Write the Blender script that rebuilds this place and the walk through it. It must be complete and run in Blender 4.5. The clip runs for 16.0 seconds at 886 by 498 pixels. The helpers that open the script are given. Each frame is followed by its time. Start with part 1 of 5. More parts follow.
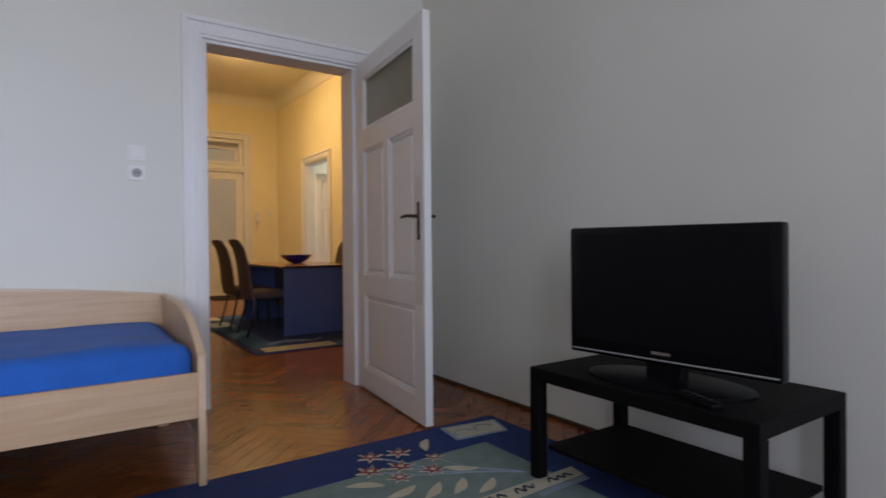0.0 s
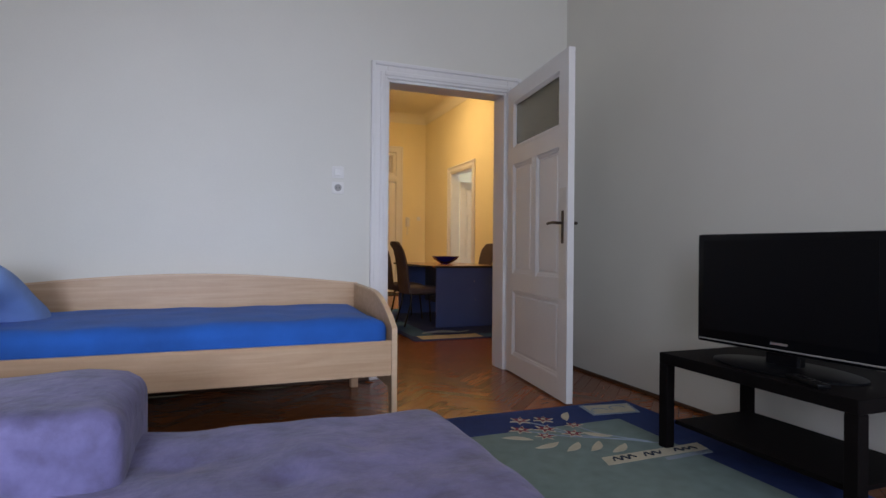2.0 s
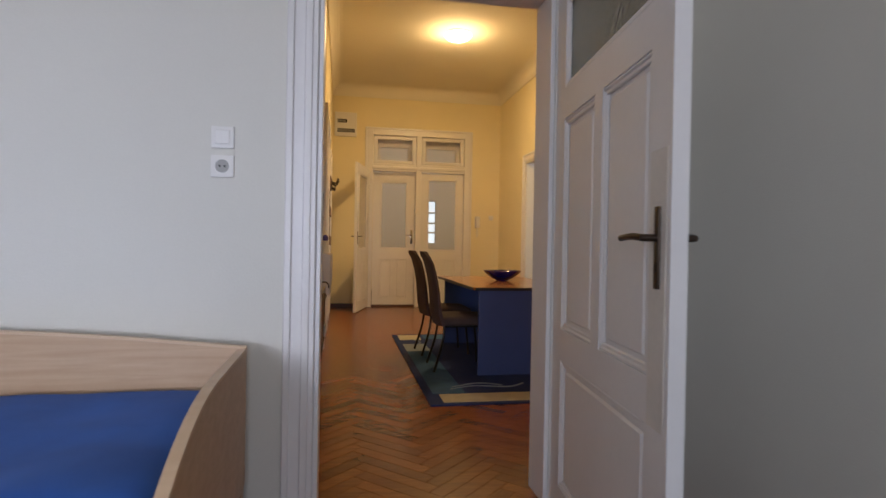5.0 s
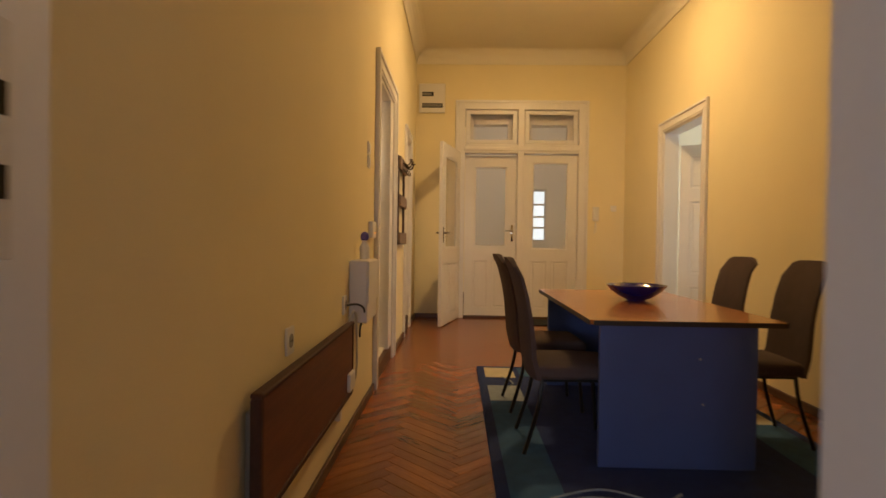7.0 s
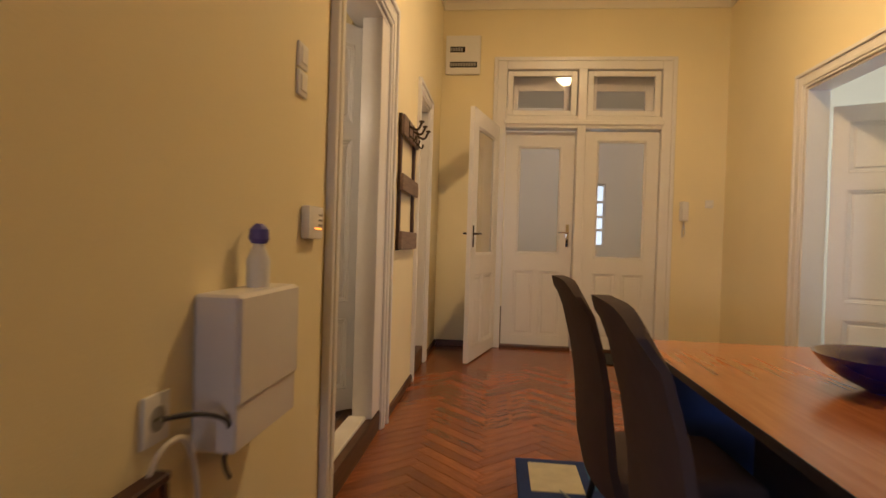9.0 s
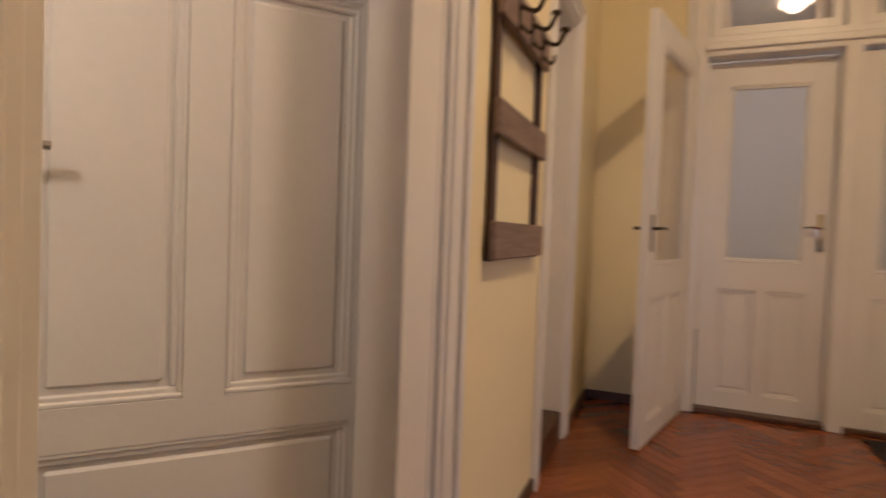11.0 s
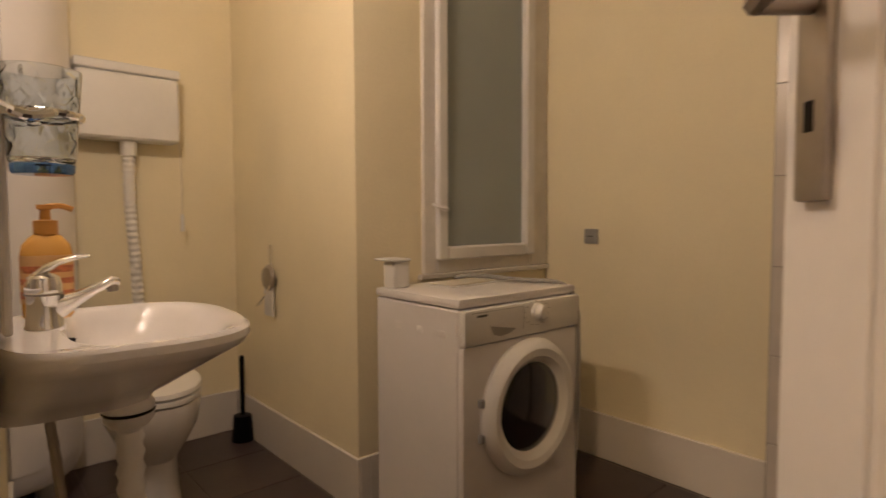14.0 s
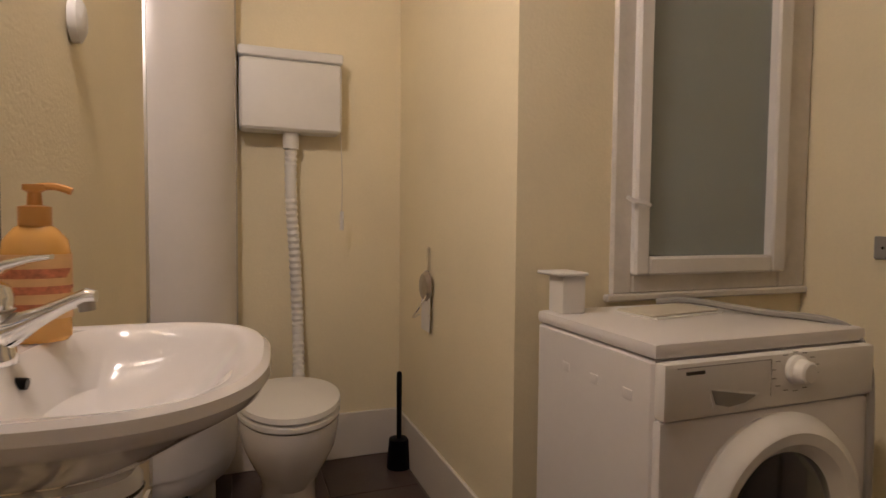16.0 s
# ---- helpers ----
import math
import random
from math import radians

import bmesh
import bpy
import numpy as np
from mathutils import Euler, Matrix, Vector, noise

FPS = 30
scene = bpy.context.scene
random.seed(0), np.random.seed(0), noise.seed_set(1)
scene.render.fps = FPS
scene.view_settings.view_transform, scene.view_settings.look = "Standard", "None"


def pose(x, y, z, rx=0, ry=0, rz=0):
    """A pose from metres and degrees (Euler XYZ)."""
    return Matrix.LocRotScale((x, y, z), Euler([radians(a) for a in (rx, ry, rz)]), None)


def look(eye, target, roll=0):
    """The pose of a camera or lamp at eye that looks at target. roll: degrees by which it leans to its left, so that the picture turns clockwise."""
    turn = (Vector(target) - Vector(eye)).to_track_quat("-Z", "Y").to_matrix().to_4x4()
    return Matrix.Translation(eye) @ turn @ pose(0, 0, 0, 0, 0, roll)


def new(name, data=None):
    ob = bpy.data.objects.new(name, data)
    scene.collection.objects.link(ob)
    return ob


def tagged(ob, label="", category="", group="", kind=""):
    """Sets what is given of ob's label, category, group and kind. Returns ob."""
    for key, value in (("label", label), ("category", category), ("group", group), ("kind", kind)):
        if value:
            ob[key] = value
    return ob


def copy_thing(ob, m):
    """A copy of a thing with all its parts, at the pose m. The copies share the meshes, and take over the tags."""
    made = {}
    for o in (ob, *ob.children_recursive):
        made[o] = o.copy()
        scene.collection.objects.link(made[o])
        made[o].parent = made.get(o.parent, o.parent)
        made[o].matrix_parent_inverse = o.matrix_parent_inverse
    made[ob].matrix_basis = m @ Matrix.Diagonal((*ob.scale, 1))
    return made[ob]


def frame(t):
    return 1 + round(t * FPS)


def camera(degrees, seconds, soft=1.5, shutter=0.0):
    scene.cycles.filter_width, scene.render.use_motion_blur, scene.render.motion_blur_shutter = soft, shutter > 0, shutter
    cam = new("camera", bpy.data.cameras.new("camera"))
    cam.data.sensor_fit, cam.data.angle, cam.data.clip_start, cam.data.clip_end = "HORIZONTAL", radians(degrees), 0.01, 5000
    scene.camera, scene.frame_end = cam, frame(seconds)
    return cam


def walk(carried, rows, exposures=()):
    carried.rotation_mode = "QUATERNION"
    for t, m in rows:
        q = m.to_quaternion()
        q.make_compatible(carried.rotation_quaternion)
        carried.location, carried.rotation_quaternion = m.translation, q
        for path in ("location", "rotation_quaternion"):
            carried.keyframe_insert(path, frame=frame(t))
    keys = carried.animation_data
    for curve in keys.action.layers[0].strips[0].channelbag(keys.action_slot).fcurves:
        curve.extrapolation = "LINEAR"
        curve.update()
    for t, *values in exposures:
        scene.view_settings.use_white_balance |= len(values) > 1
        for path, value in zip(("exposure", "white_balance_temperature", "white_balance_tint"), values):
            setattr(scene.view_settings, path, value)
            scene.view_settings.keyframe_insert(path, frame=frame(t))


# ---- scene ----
cam = camera(76.8, 16.0, shutter=0.5)
PATH = [
    (0, (-0.599, 0.141, 0.95), (0.532, 1.791, 0.933), -0.5),
    (0.5, (-0.707, 0.040, 0.944), (0.225, 1.810, 0.932), -0.4),
    (1, (-0.853, -0.165, 0.924), (-0.072, 1.677, 0.919), -0.1),
    (1.5, (-0.931, -0.295, 0.923), (-0.205, 1.569, 0.923), 0.2),
    (2, (-0.94, -0.306, 0.931), (-0.231, 1.564, 0.932), 0.5),
    (2.5, (-0.845, -0.210, 0.937), (-0.156, 1.668, 0.939), 0.6),
    (3, (-0.639, 0.012, 0.961), (0.037, 1.894, 0.96), 0.7),
    (3.5, (-0.423, 0.237, 0.972), (0.207, 2.135, 0.969), 0.8),
    (4, (-0.191, 0.562, 0.983), (0.316, 2.497, 0.976), 0.8),
    (4.2, (-0.092, 0.719, 1.006), (0.381, 2.662, 1.001), 0.9),
    (6.3, (0.494, 2.515, 1.088), (0.613, 4.511, 1.059), 0.7),
    (6.5, (0.545, 2.691, 1.087), (0.616, 4.689, 1.056), 0.7),
    (7, (0.606, 3.107, 1.108), (0.556, 5.106, 1.075), 0.8),
    (7.5, (0.639, 3.576, 1.111), (0.511, 5.571, 1.081), 1.1),
    (8, (0.660, 4.077, 1.110), (0.505, 6.071, 1.082), 1.2),
    (8.2, (0.676, 4.248, 1.108), (0.511, 6.241, 1.082), 1.3),
    (10.3, (0.622, 6.473, 1.143), (0.251, 8.438, 1.098), 2.0),
    (10.5, (0.599, 6.644, 1.14), (0.175, 8.598, 1.094), 1.9),
    (10.6, (0.593, 6.715, 1.14), (0.139, 8.663, 1.095), 1.9),
    (11, (0.545, 6.989, 1.135), (-0.218, 8.836, 1.075), 2.1),
    (11.3, (0.494, 7.16, 1.142), (-0.607, 8.827, 1.067), 2.4),
    (11.5, (0.477, 7.25, 1.144), (-0.916, 8.683, 1.064), 2.1),
    (12, (0.395, 7.586, 1.128), (-1.488, 8.248, 1.015), 0.9),
    (12.5, (0.211, 7.698, 1.124), (-1.786, 7.742, 1.013), 0.7),
    (13, (0.055, 7.73, 1.12), (-1.858, 7.159, 1.005), 0.1),
    (13.5, (-0.107, 7.773, 1.117), (-1.695, 6.563, 1.004), -0.1),
    (14, (-0.181, 7.753, 1.119), (-1.504, 6.256, 1.012), -0.2),
    (14.5, (-0.26, 7.691, 1.109), (-1.377, 6.035, 1.007), -0.1),
    (15, (-0.374, 7.602, 1.099), (-1.307, 5.836, 1.0), -0.0),
    (15.5, (-0.468, 7.497, 1.109), (-1.245, 5.657, 1.009), 0.3),
    (16, (-0.54, 7.411, 1.103), (-1.236, 5.538, 1.009), 0.5),
]
walk(cam, [(t, look(eye, target, roll)) for t, eye, target, roll in PATH],
     [(0, 0.0, 6500, 10), (4.2, 0.0, 6500, 10), (6.3, 0.1, 7100, 12), (8.2, 0.1, 6700, 12), (10.3, 0.0, 5300, 18), (12, 0.08, 5650, 22), (13.2, 0.05, 5800, 22), (14.6, 0.05, 5550, 22), (16, 0.0, 5150, 22)])

# ---------- world and light ----------
world = bpy.data.worlds.new("sky")
scene.world = world
world.use_nodes = True
_wn = world.node_tree.nodes
_sky = _wn.new("ShaderNodeTexSky")
_sky.sky_type, _sky.sun_disc = "NISHITA", False
_sky.sun_elevation, _sky.sun_rotation = radians(40), radians(60)
world.node_tree.links.new(_sky.outputs[0], _wn["Background"].inputs[0])
_wn["Background"].inputs[1].default_value = 0.08


def area_lamp(name, m, sx, sy, power, colour, shape="RECTANGLE"):
    d = bpy.data.lights.new(name, "AREA")
    d.shape, d.size, d.size_y, d.energy, d.color = shape, sx, sy, power, colour
    ob = new(name, d)
    ob.matrix_world = m
    return ob


def point_lamp(name, x, y, z, power, colour, radius):
    d = bpy.data.lights.new(name, "POINT")
    d.energy, d.color, d.shadow_soft_size = power, colour, radius
    ob = new(name, d)
    ob.location = (x, y, z)
    return ob


DAY = (0.70, 0.775, 1.0)
WARM = (1.0, 0.66, 0.30)
# daylight through the two windows of the living room
# extra narrow beam, added for the pool of light on the north wall
low = area_lamp("window_light", look((-1.9, -2.46, 1.30), (-0.95, 3.6, 0.85)), 1.0, 0.8, 6, DAY)
low.data.spread = radians(40)
area_lamp("window_light", pose(-1.9, -2.46, 1.75, 90, 0, 0), 1.1, 1.9, 58, DAY)
area_lamp("window_light", pose(0.5, -2.46, 1.75, 90, 0, 0), 1.1, 1.9, 48, DAY)
# ceiling lamps
area_lamp("hall_bulb", pose(1.6, 8.35, 3.655), 0.30, 0.30, 32, WARM, "DISK")
point_lamp("hall_bulb", 1.6, 8.35, 3.655, 32, WARM, 0.10)
for ly in (6.55, 6.71):
    point_lamp("bath_bulb", -0.315, ly, 2.06, 10.0, (1.0, 0.76, 0.50), 0.035)
# added cool fill inside the kitchen, whose walls have no window
area_lamp("kitchen_fill_light", pose(5.35, 8.9, 1.7, 0, 90, 0), 1.2, 1.2, 30, (0.85, 0.92, 1.0))
# added hidden fill above the entrance door that brightens the landing's far wall
area_lamp("landing_fill_light", pose(1.5, 11.42, 3.25, 90, 0, 0), 1.6, 0.3, 30, (1.0, 0.86, 0.78))


# ---------- materials ----------
def material(name, colour, rough=0.6, metal=0.0, vary=0.08, scale=6.0, fine=60.0, bump=0.05, spec=0.5, per_piece=0.0, sheen=0.0, coat=0.0):
    """Two scales of colour variation and a fine relief, in metres."""
    mat = bpy.data.materials.new(name)
    mat.use_nodes = True
    nt = mat.node_tree
    b = nt.nodes["Principled BSDF"]
    b.inputs["Roughness"].default_value, b.inputs["Metallic"].default_value = rough, metal
    b.inputs["Specular IOR Level"].default_value = spec
    b.inputs["Sheen Weight"].default_value = sheen
    b.inputs["Coat Weight"].default_value = coat
    tc = nt.nodes.new("ShaderNodeTexCoord")
    big = nt.nodes.new("ShaderNodeTexNoise")
    big.inputs["Scale"].default_value, big.inputs["Detail"].default_value = scale, 5
    small = nt.nodes.new("ShaderNodeTexNoise")
    small.inputs["Scale"].default_value, small.inputs["Detail"].default_value = fine, 4
    nt.links.new(tc.outputs["Object"], big.inputs["Vector"])
    nt.links.new(tc.outputs["Object"], small.inputs["Vector"])
    add = nt.nodes.new("ShaderNodeMath")
    add.operation = "MULTIPLY_ADD"
    add.inputs[1].default_value = 0.4
    nt.links.new(small.outputs["Fac"], add.inputs[0])
    nt.links.new(big.outputs["Fac"], add.inputs[2])
    ramp = nt.nodes.new("ShaderNodeMapRange")
    ramp.inputs["From Min"].default_value, ramp.inputs["From Max"].default_value = 0.4, 1.0
    ramp.inputs["To Min"].default_value, ramp.inputs["To Max"].default_value = 1 - vary, 1 + vary
    nt.links.new(add.outputs[0], ramp.inputs["Value"])
    value = ramp.outputs[0]
    if per_piece:
        info, geo = nt.nodes.new("ShaderNodeObjectInfo"), nt.nodes.new("ShaderNodeNewGeometry")
        s = nt.nodes.new("ShaderNodeMath")
        s.operation = "ADD"
        nt.links.new(info.outputs["Random"], s.inputs[0])
        nt.links.new(geo.outputs["Random Per Island"], s.inputs[1])
        f = nt.nodes.new("ShaderNodeMath")
        f.operation = "FRACT"
        nt.links.new(s.outputs[0], f.inputs[0])
        r2 = nt.nodes.new("ShaderNodeMapRange")
        r2.inputs["To Min"].default_value, r2.inputs["To Max"].default_value = 1 - per_piece, 1 + per_piece
        nt.links.new(f.outputs[0], r2.inputs["Value"])
        m2 = nt.nodes.new("ShaderNodeMath")
        m2.operation = "MULTIPLY"
        nt.links.new(value, m2.inputs[0])
        nt.links.new(r2.outputs[0], m2.inputs[1])
        value = m2.outputs[0]
    mul = nt.nodes.new("ShaderNodeVectorMath")
    mul.operation = "SCALE"
    mul.inputs[0].default_value = colour
    nt.links.new(value, mul.inputs["Scale"])
    nt.links.new(mul.outputs[0], b.inputs["Base Color"])
    if bump:
        bp = nt.nodes.new("ShaderNodeBump")
        bp.inputs["Strength"].default_value, bp.inputs["Distance"].default_value = bump, 0.01
        nt.links.new(small.outputs["Fac"], bp.inputs["Height"])
        nt.links.new(bp.outputs[0], b.inputs["Normal"])
    return mat


def wood(name, light, dark, rough=0.35, along=(1.0, 14.0, 14.0), scale=3.0, per_piece=0.0, coat=0.0, bump=0.04):
    """Wood with grain drawn out along one axis of the object."""
    mat = material(name, light, rough, vary=0.05, per_piece=per_piece, bump=0, coat=coat)
    nt = mat.node_tree
    b = nt.nodes["Principled BSDF"]
    src = b.inputs["Base Color"].links[0].from_socket
    tc = [n for n in nt.nodes if n.bl_idname == "ShaderNodeTexCoord"][0]
    mp = nt.nodes.new("ShaderNodeMapping")
    mp.inputs["Scale"].default_value = along
    nt.links.new(tc.outputs["Object"], mp.inputs["Vector"])
    n = nt.nodes.new("ShaderNodeTexNoise")
    n.inputs["Scale"].default_value, n.inputs["Detail"].default_value, n.inputs["Distortion"].default_value = scale, 6, 0.6
    nt.links.new(mp.outputs[0], n.inputs["Vector"])
    r = nt.nodes.new("ShaderNodeValToRGB")
    r.color_ramp.elements[0].position, r.color_ramp.elements[1].position = 0.35, 0.7
    k = tuple(d / max(l, 1e-3) for d, l in zip(dark, light))
    r.color_ramp.elements[0].color, r.color_ramp.elements[1].color = (*k, 1), (1, 1, 1, 1)
    nt.links.new(n.outputs["Fac"], r.inputs[0])
    mx = nt.nodes.new("ShaderNodeMix")
    mx.data_type, mx.blend_type = "RGBA", "MULTIPLY"
    mx.inputs["Factor"].default_value = 1
    nt.links.new(src, mx.inputs["A"])
    nt.links.new(r.outputs[0], mx.inputs["B"])
    nt.links.new(mx.outputs["Result"], b.inputs["Base Color"])
    if bump:
        bp = nt.nodes.new("ShaderNodeBump")
        bp.inputs["Strength"].default_value, bp.inputs["Distance"].default_value = bump, 0.005
        nt.links.new(n.outputs["Fac"], bp.inputs["Height"])
        nt.links.new(bp.outputs[0], b.inputs["Normal"])
    return mat


def glass(name, colour=(0.9, 0.93, 0.92), rough=0.0, ripple=0.0, ripple_scale=90.0, ior=1.45):
    mat = bpy.data.materials.new(name)
    mat.use_nodes = True
    nt = mat.node_tree
    b = nt.nodes["Principled BSDF"]
    b.inputs["Base Color"].default_value = (*colour, 1)
    b.inputs["Transmission Weight"].default_value, b.inputs["Roughness"].default_value, b.inputs["IOR"].default_value = 1, rough, ior
    if ripple:
        tc = nt.nodes.new("ShaderNodeTexCoord")
        v = nt.nodes.new("ShaderNodeTexVoronoi")
        v.inputs["Scale"].default_value = ripple_scale
        nt.links.new(tc.outputs["Object"], v.inputs["Vector"])
        bp = nt.nodes.new("ShaderNodeBump")
        bp.inputs["Strength"].default_value, bp.inputs["Distance"].default_value = ripple, 0.01
        nt.links.new(v.outputs["Distance"], bp.inputs["Height"])
        nt.links.new(bp.outputs[0], b.inputs["Normal"])
    return mat


def glow(name, colour, strength):
    mat = bpy.data.materials.new(name)
    mat.use_nodes = True
    b = mat.node_tree.nodes["Principled BSDF"]
    b.inputs["Base Color"].default_value = (*colour, 1)
    b.inputs["Emission Color"].default_value, b.inputs["Emission Strength"].default_value = (*colour, 1), strength
    return mat


LIVING_PAINT = material("cream_paint", (0.72, 0.70, 0.63), 0.85, vary=0.04, scale=1.2, fine=140, bump=0.10)
HALL_PAINT = material("yellow_paint", (0.83, 0.73, 0.47), 0.8, vary=0.04, scale=1.5, fine=140, bump=0.10)
BATH_PAINT = material("bath_paint", (0.85, 0.76, 0.53), 0.75, vary=0.05, scale=2.5, fine=120, bump=0.12)
CEILING_PAINT = material("ceiling_paint", (0.80, 0.75, 0.62), 0.9, vary=0.03, scale=1.5, fine=120, bump=0.06)
WHITE = material("white_gloss_paint", (0.78, 0.76, 0.74), 0.32, vary=0.04, scale=3, fine=50, bump=0.06)
WHITE_WORN = material("worn_white_paint", (0.70, 0.66, 0.60), 0.4, vary=0.10, scale=9, fine=60, bump=0.10)
PARQUET = wood("oak_parquet", (0.285, 0.084, 0.022), (0.185, 0.051, 0.013), 0.26, (1.2, 16, 16), 5, per_piece=0.26, coat=0.1)
SUBFLOOR = material("dark_joint", (0.05, 0.03, 0.02), 0.8)
SKIRT_WOOD = wood("dark_skirting", (0.12, 0.055, 0.025), (0.06, 0.028, 0.014), 0.4, (14, 1.0, 14), 3)
SKIRT_WHITE = material("white_ceramic_skirting", (0.74, 0.69, 0.62), 0.25, vary=0.03)
BEECH = wood("beech_laminate", (0.57, 0.385, 0.235), (0.49, 0.315, 0.18), 0.42, (1, 10, 18), 2.5)
BEECH_EDGE = wood("beech_edge", (0.66, 0.48, 0.31), (0.60, 0.41, 0.25), 0.4, (1, 10, 10), 2.5)
BLUE_SHEET = material("blue_sheet", (0.010, 0.098, 0.42), 0.85, vary=0.22, scale=5, fine=300, bump=0.15, sheen=0.05)
BLUE_PILLOW = material("light_blue_cotton", (0.19, 0.31, 0.62), 0.85, vary=0.12, scale=9, fine=260, bump=0.15, sheen=0.05)
SOFA_VELVET = material("lilac_velvet", (0.125, 0.112, 0.235), 0.8, vary=0.45, scale=11, fine=36, bump=0.45, sheen=0.12)
BLACK_WOOD = material("black_brown_laminate", (0.006, 0.0045, 0.0045), 0.6, vary=0.12, scale=8, fine=120, bump=0.04, spec=0.08)
BLACK_PLASTIC = material("black_gloss_plastic", (0.004, 0.004, 0.005), 0.28, vary=0.05, bump=0, spec=0.14)
SCREEN = material("dark_screen", (0.003, 0.003, 0.004), 0.4, vary=0.02, bump=0, spec=0.15)
SILVER = material("silver_metal", (0.70, 0.69, 0.66), 0.28, 1.0, vary=0.05, bump=0)
CHROME = material("chrome", (0.86, 0.86, 0.86), 0.07, 1.0, vary=0.02, bump=0)
BRASS_OLD = material("aged_brass", (0.33, 0.27, 0.19), 0.38, 1.0, vary=0.15, scale=20, bump=0.03)
BRONZE = material("dark_bronze", (0.06, 0.042, 0.03), 0.4, 0.8, vary=0.15, scale=25, bump=0.03)
STEEL = material("worn_steel", (0.42, 0.38, 0.33), 0.38, 0.9, vary=0.12, scale=25, bump=0.02)
PLASTIC = material("white_plastic", (0.78, 0.76, 0.72), 0.4, vary=0.03, bump=0.01)
GREY_PLASTIC = material("grey_plastic", (0.30, 0.29, 0.27), 0.45, vary=0.05, bump=0)
CABLE = material("white_cable", (0.66, 0.60, 0.48), 0.5, bump=0)
CABLE_DARK = material("dark_cable", (0.05, 0.045, 0.04), 0.5, bump=0)
RUG_NAVY = material("navy_pile", (0.008, 0.028, 0.135), 0.95, vary=0.22, scale=14, fine=420, bump=0.5)
RUG_AQUA = material("aqua_pile", (0.165, 0.225, 0.215), 0.95, vary=0.16, scale=14, fine=420, bump=0.5)
RUG_BLUE = material("mid_blue_pile", (0.030, 0.105, 0.23), 0.95, vary=0.2, scale=14, fine=420, bump=0.5)
RUG_CREAM = material("cream_pile", (0.50, 0.46, 0.35), 0.95, vary=0.14, scale=14, fine=420, bump=0.5)
RUG_GREY = material("grey_blue_pile", (0.25, 0.30, 0.36), 0.95, vary=0.14, scale=14, fine=420, bump=0.5)
RUG_RED = material("red_pile", (0.22, 0.03, 0.05), 0.95, vary=0.2, scale=14, fine=420, bump=0.5)
RUG_INK = material("ink_pile", (0.02, 0.03, 0.05), 0.95, bump=0.3)
TABLE_WOOD = wood("cherry_laminate", (0.48, 0.18, 0.050), (0.38, 0.13, 0.034), 0.22, (12, 1.0, 12), 3, coat=0.2)
TABLE_BLUE = material("slate_blue_laminate", (0.048, 0.080, 0.225), 0.42, vary=0.08, scale=5, fine=160, bump=0.03)
TABLE_DARK = material("dark_laminate", (0.018, 0.014, 0.014), 0.45, vary=0.08)
CHAIR_FABRIC = material("taupe_fabric", (0.070, 0.044, 0.040), 0.9, vary=0.14, scale=18, fine=500, bump=0.3)
BLACK_METAL = material("black_metal", (0.015, 0.014, 0.014), 0.35, 0.6, bump=0)
BOWL_GLASS = material("cobalt_glass", (0.010, 0.010, 0.14), 0.06, vary=0.05, bump=0, coat=0.6)
HEATER_BOARD = wood("brown_heater_board", (0.16, 0.055, 0.028), (0.12, 0.040, 0.020), 0.5, (12, 1, 12), 3)
HEATER_FRAME = wood("dark_heater_frame", (0.07, 0.026, 0.016), (0.045, 0.017, 0.010), 0.7, (12, 1, 12), 3)
RACK_WOOD = wood("grey_brown_wood", (0.26, 0.185, 0.145), (0.17, 0.115, 0.09), 0.6, (12, 1, 12), 4)
RACK_DARK = wood("dark_brown_wood", (0.075, 0.035, 0.022), (0.045, 0.02, 0.014), 0.5, (12, 12, 1), 4)
PORCELAIN = material("porcelain", (0.80, 0.77, 0.74), 0.08, vary=0.02, bump=0, coat=0.5)
ENAMEL = material("white_enamel", (0.76, 0.73, 0.71), 0.28, vary=0.03, scale=4, bump=0.01)
RUBBER = material("dark_glass_door", (0.012, 0.010, 0.010), 0.12, vary=0.05, bump=0, coat=0.4)
TILE_WALL = material("beige_wall_tile", (0.66, 0.60, 0.53), 0.26, vary=0.05, scale=3, fine=20, bump=0.01, per_piece=0.03)
TILE_FLOOR = material("dark_floor_tile", (0.072, 0.051, 0.047), 0.32, vary=0.2, scale=7, fine=50, bump=0.04, per_piece=0.10)
GROUT = material("grout", (0.22, 0.19, 0.16), 0.9)
FROSTED = material("frosted_pane", (0.33, 0.37, 0.36), 0.45, vary=0.04, scale=3, fine=300, bump=0.05)
AMBER = material("amber_soap", (0.78, 0.42, 0.085), 0.22, vary=0.05, bump=0, coat=0.3)
SOAP_CAP = material("caramel_cap", (0.62, 0.3, 0.06), 0.3, bump=0)
SOAP_LABEL = material("amber_label", (0.80, 0.50, 0.20), 0.35, vary=0.12, scale=40)
SOAP_RED = material("red_print", (0.60, 0.20, 0.08), 0.4, vary=0.45, scale=90, fine=260)
TUMBLER_GLASS = glass("tumbler_glass", (0.86, 0.92, 0.98), 0.05, 0.3, 60)
TUMBLER_BLUE = glass("blue_glass", (0.12, 0.30, 0.85), 0.05)
PANE = glass("clear_pane", (0.92, 0.93, 0.90), 0.0)
PANE_DIM = glass("dim_pane", (0.86, 0.84, 0.84), 0.01)
PANE_TEXTURED = glass("textured_pane", (0.52, 0.49, 0.38), 0.15, 1.0, 60)
MIRROR = material("mirror", (0.88, 0.88, 0.87), 0.0, 1.0, vary=0.0, bump=0)
SHADE = glow("lamp_shade", (1.0, 0.80, 0.52), 9.0)
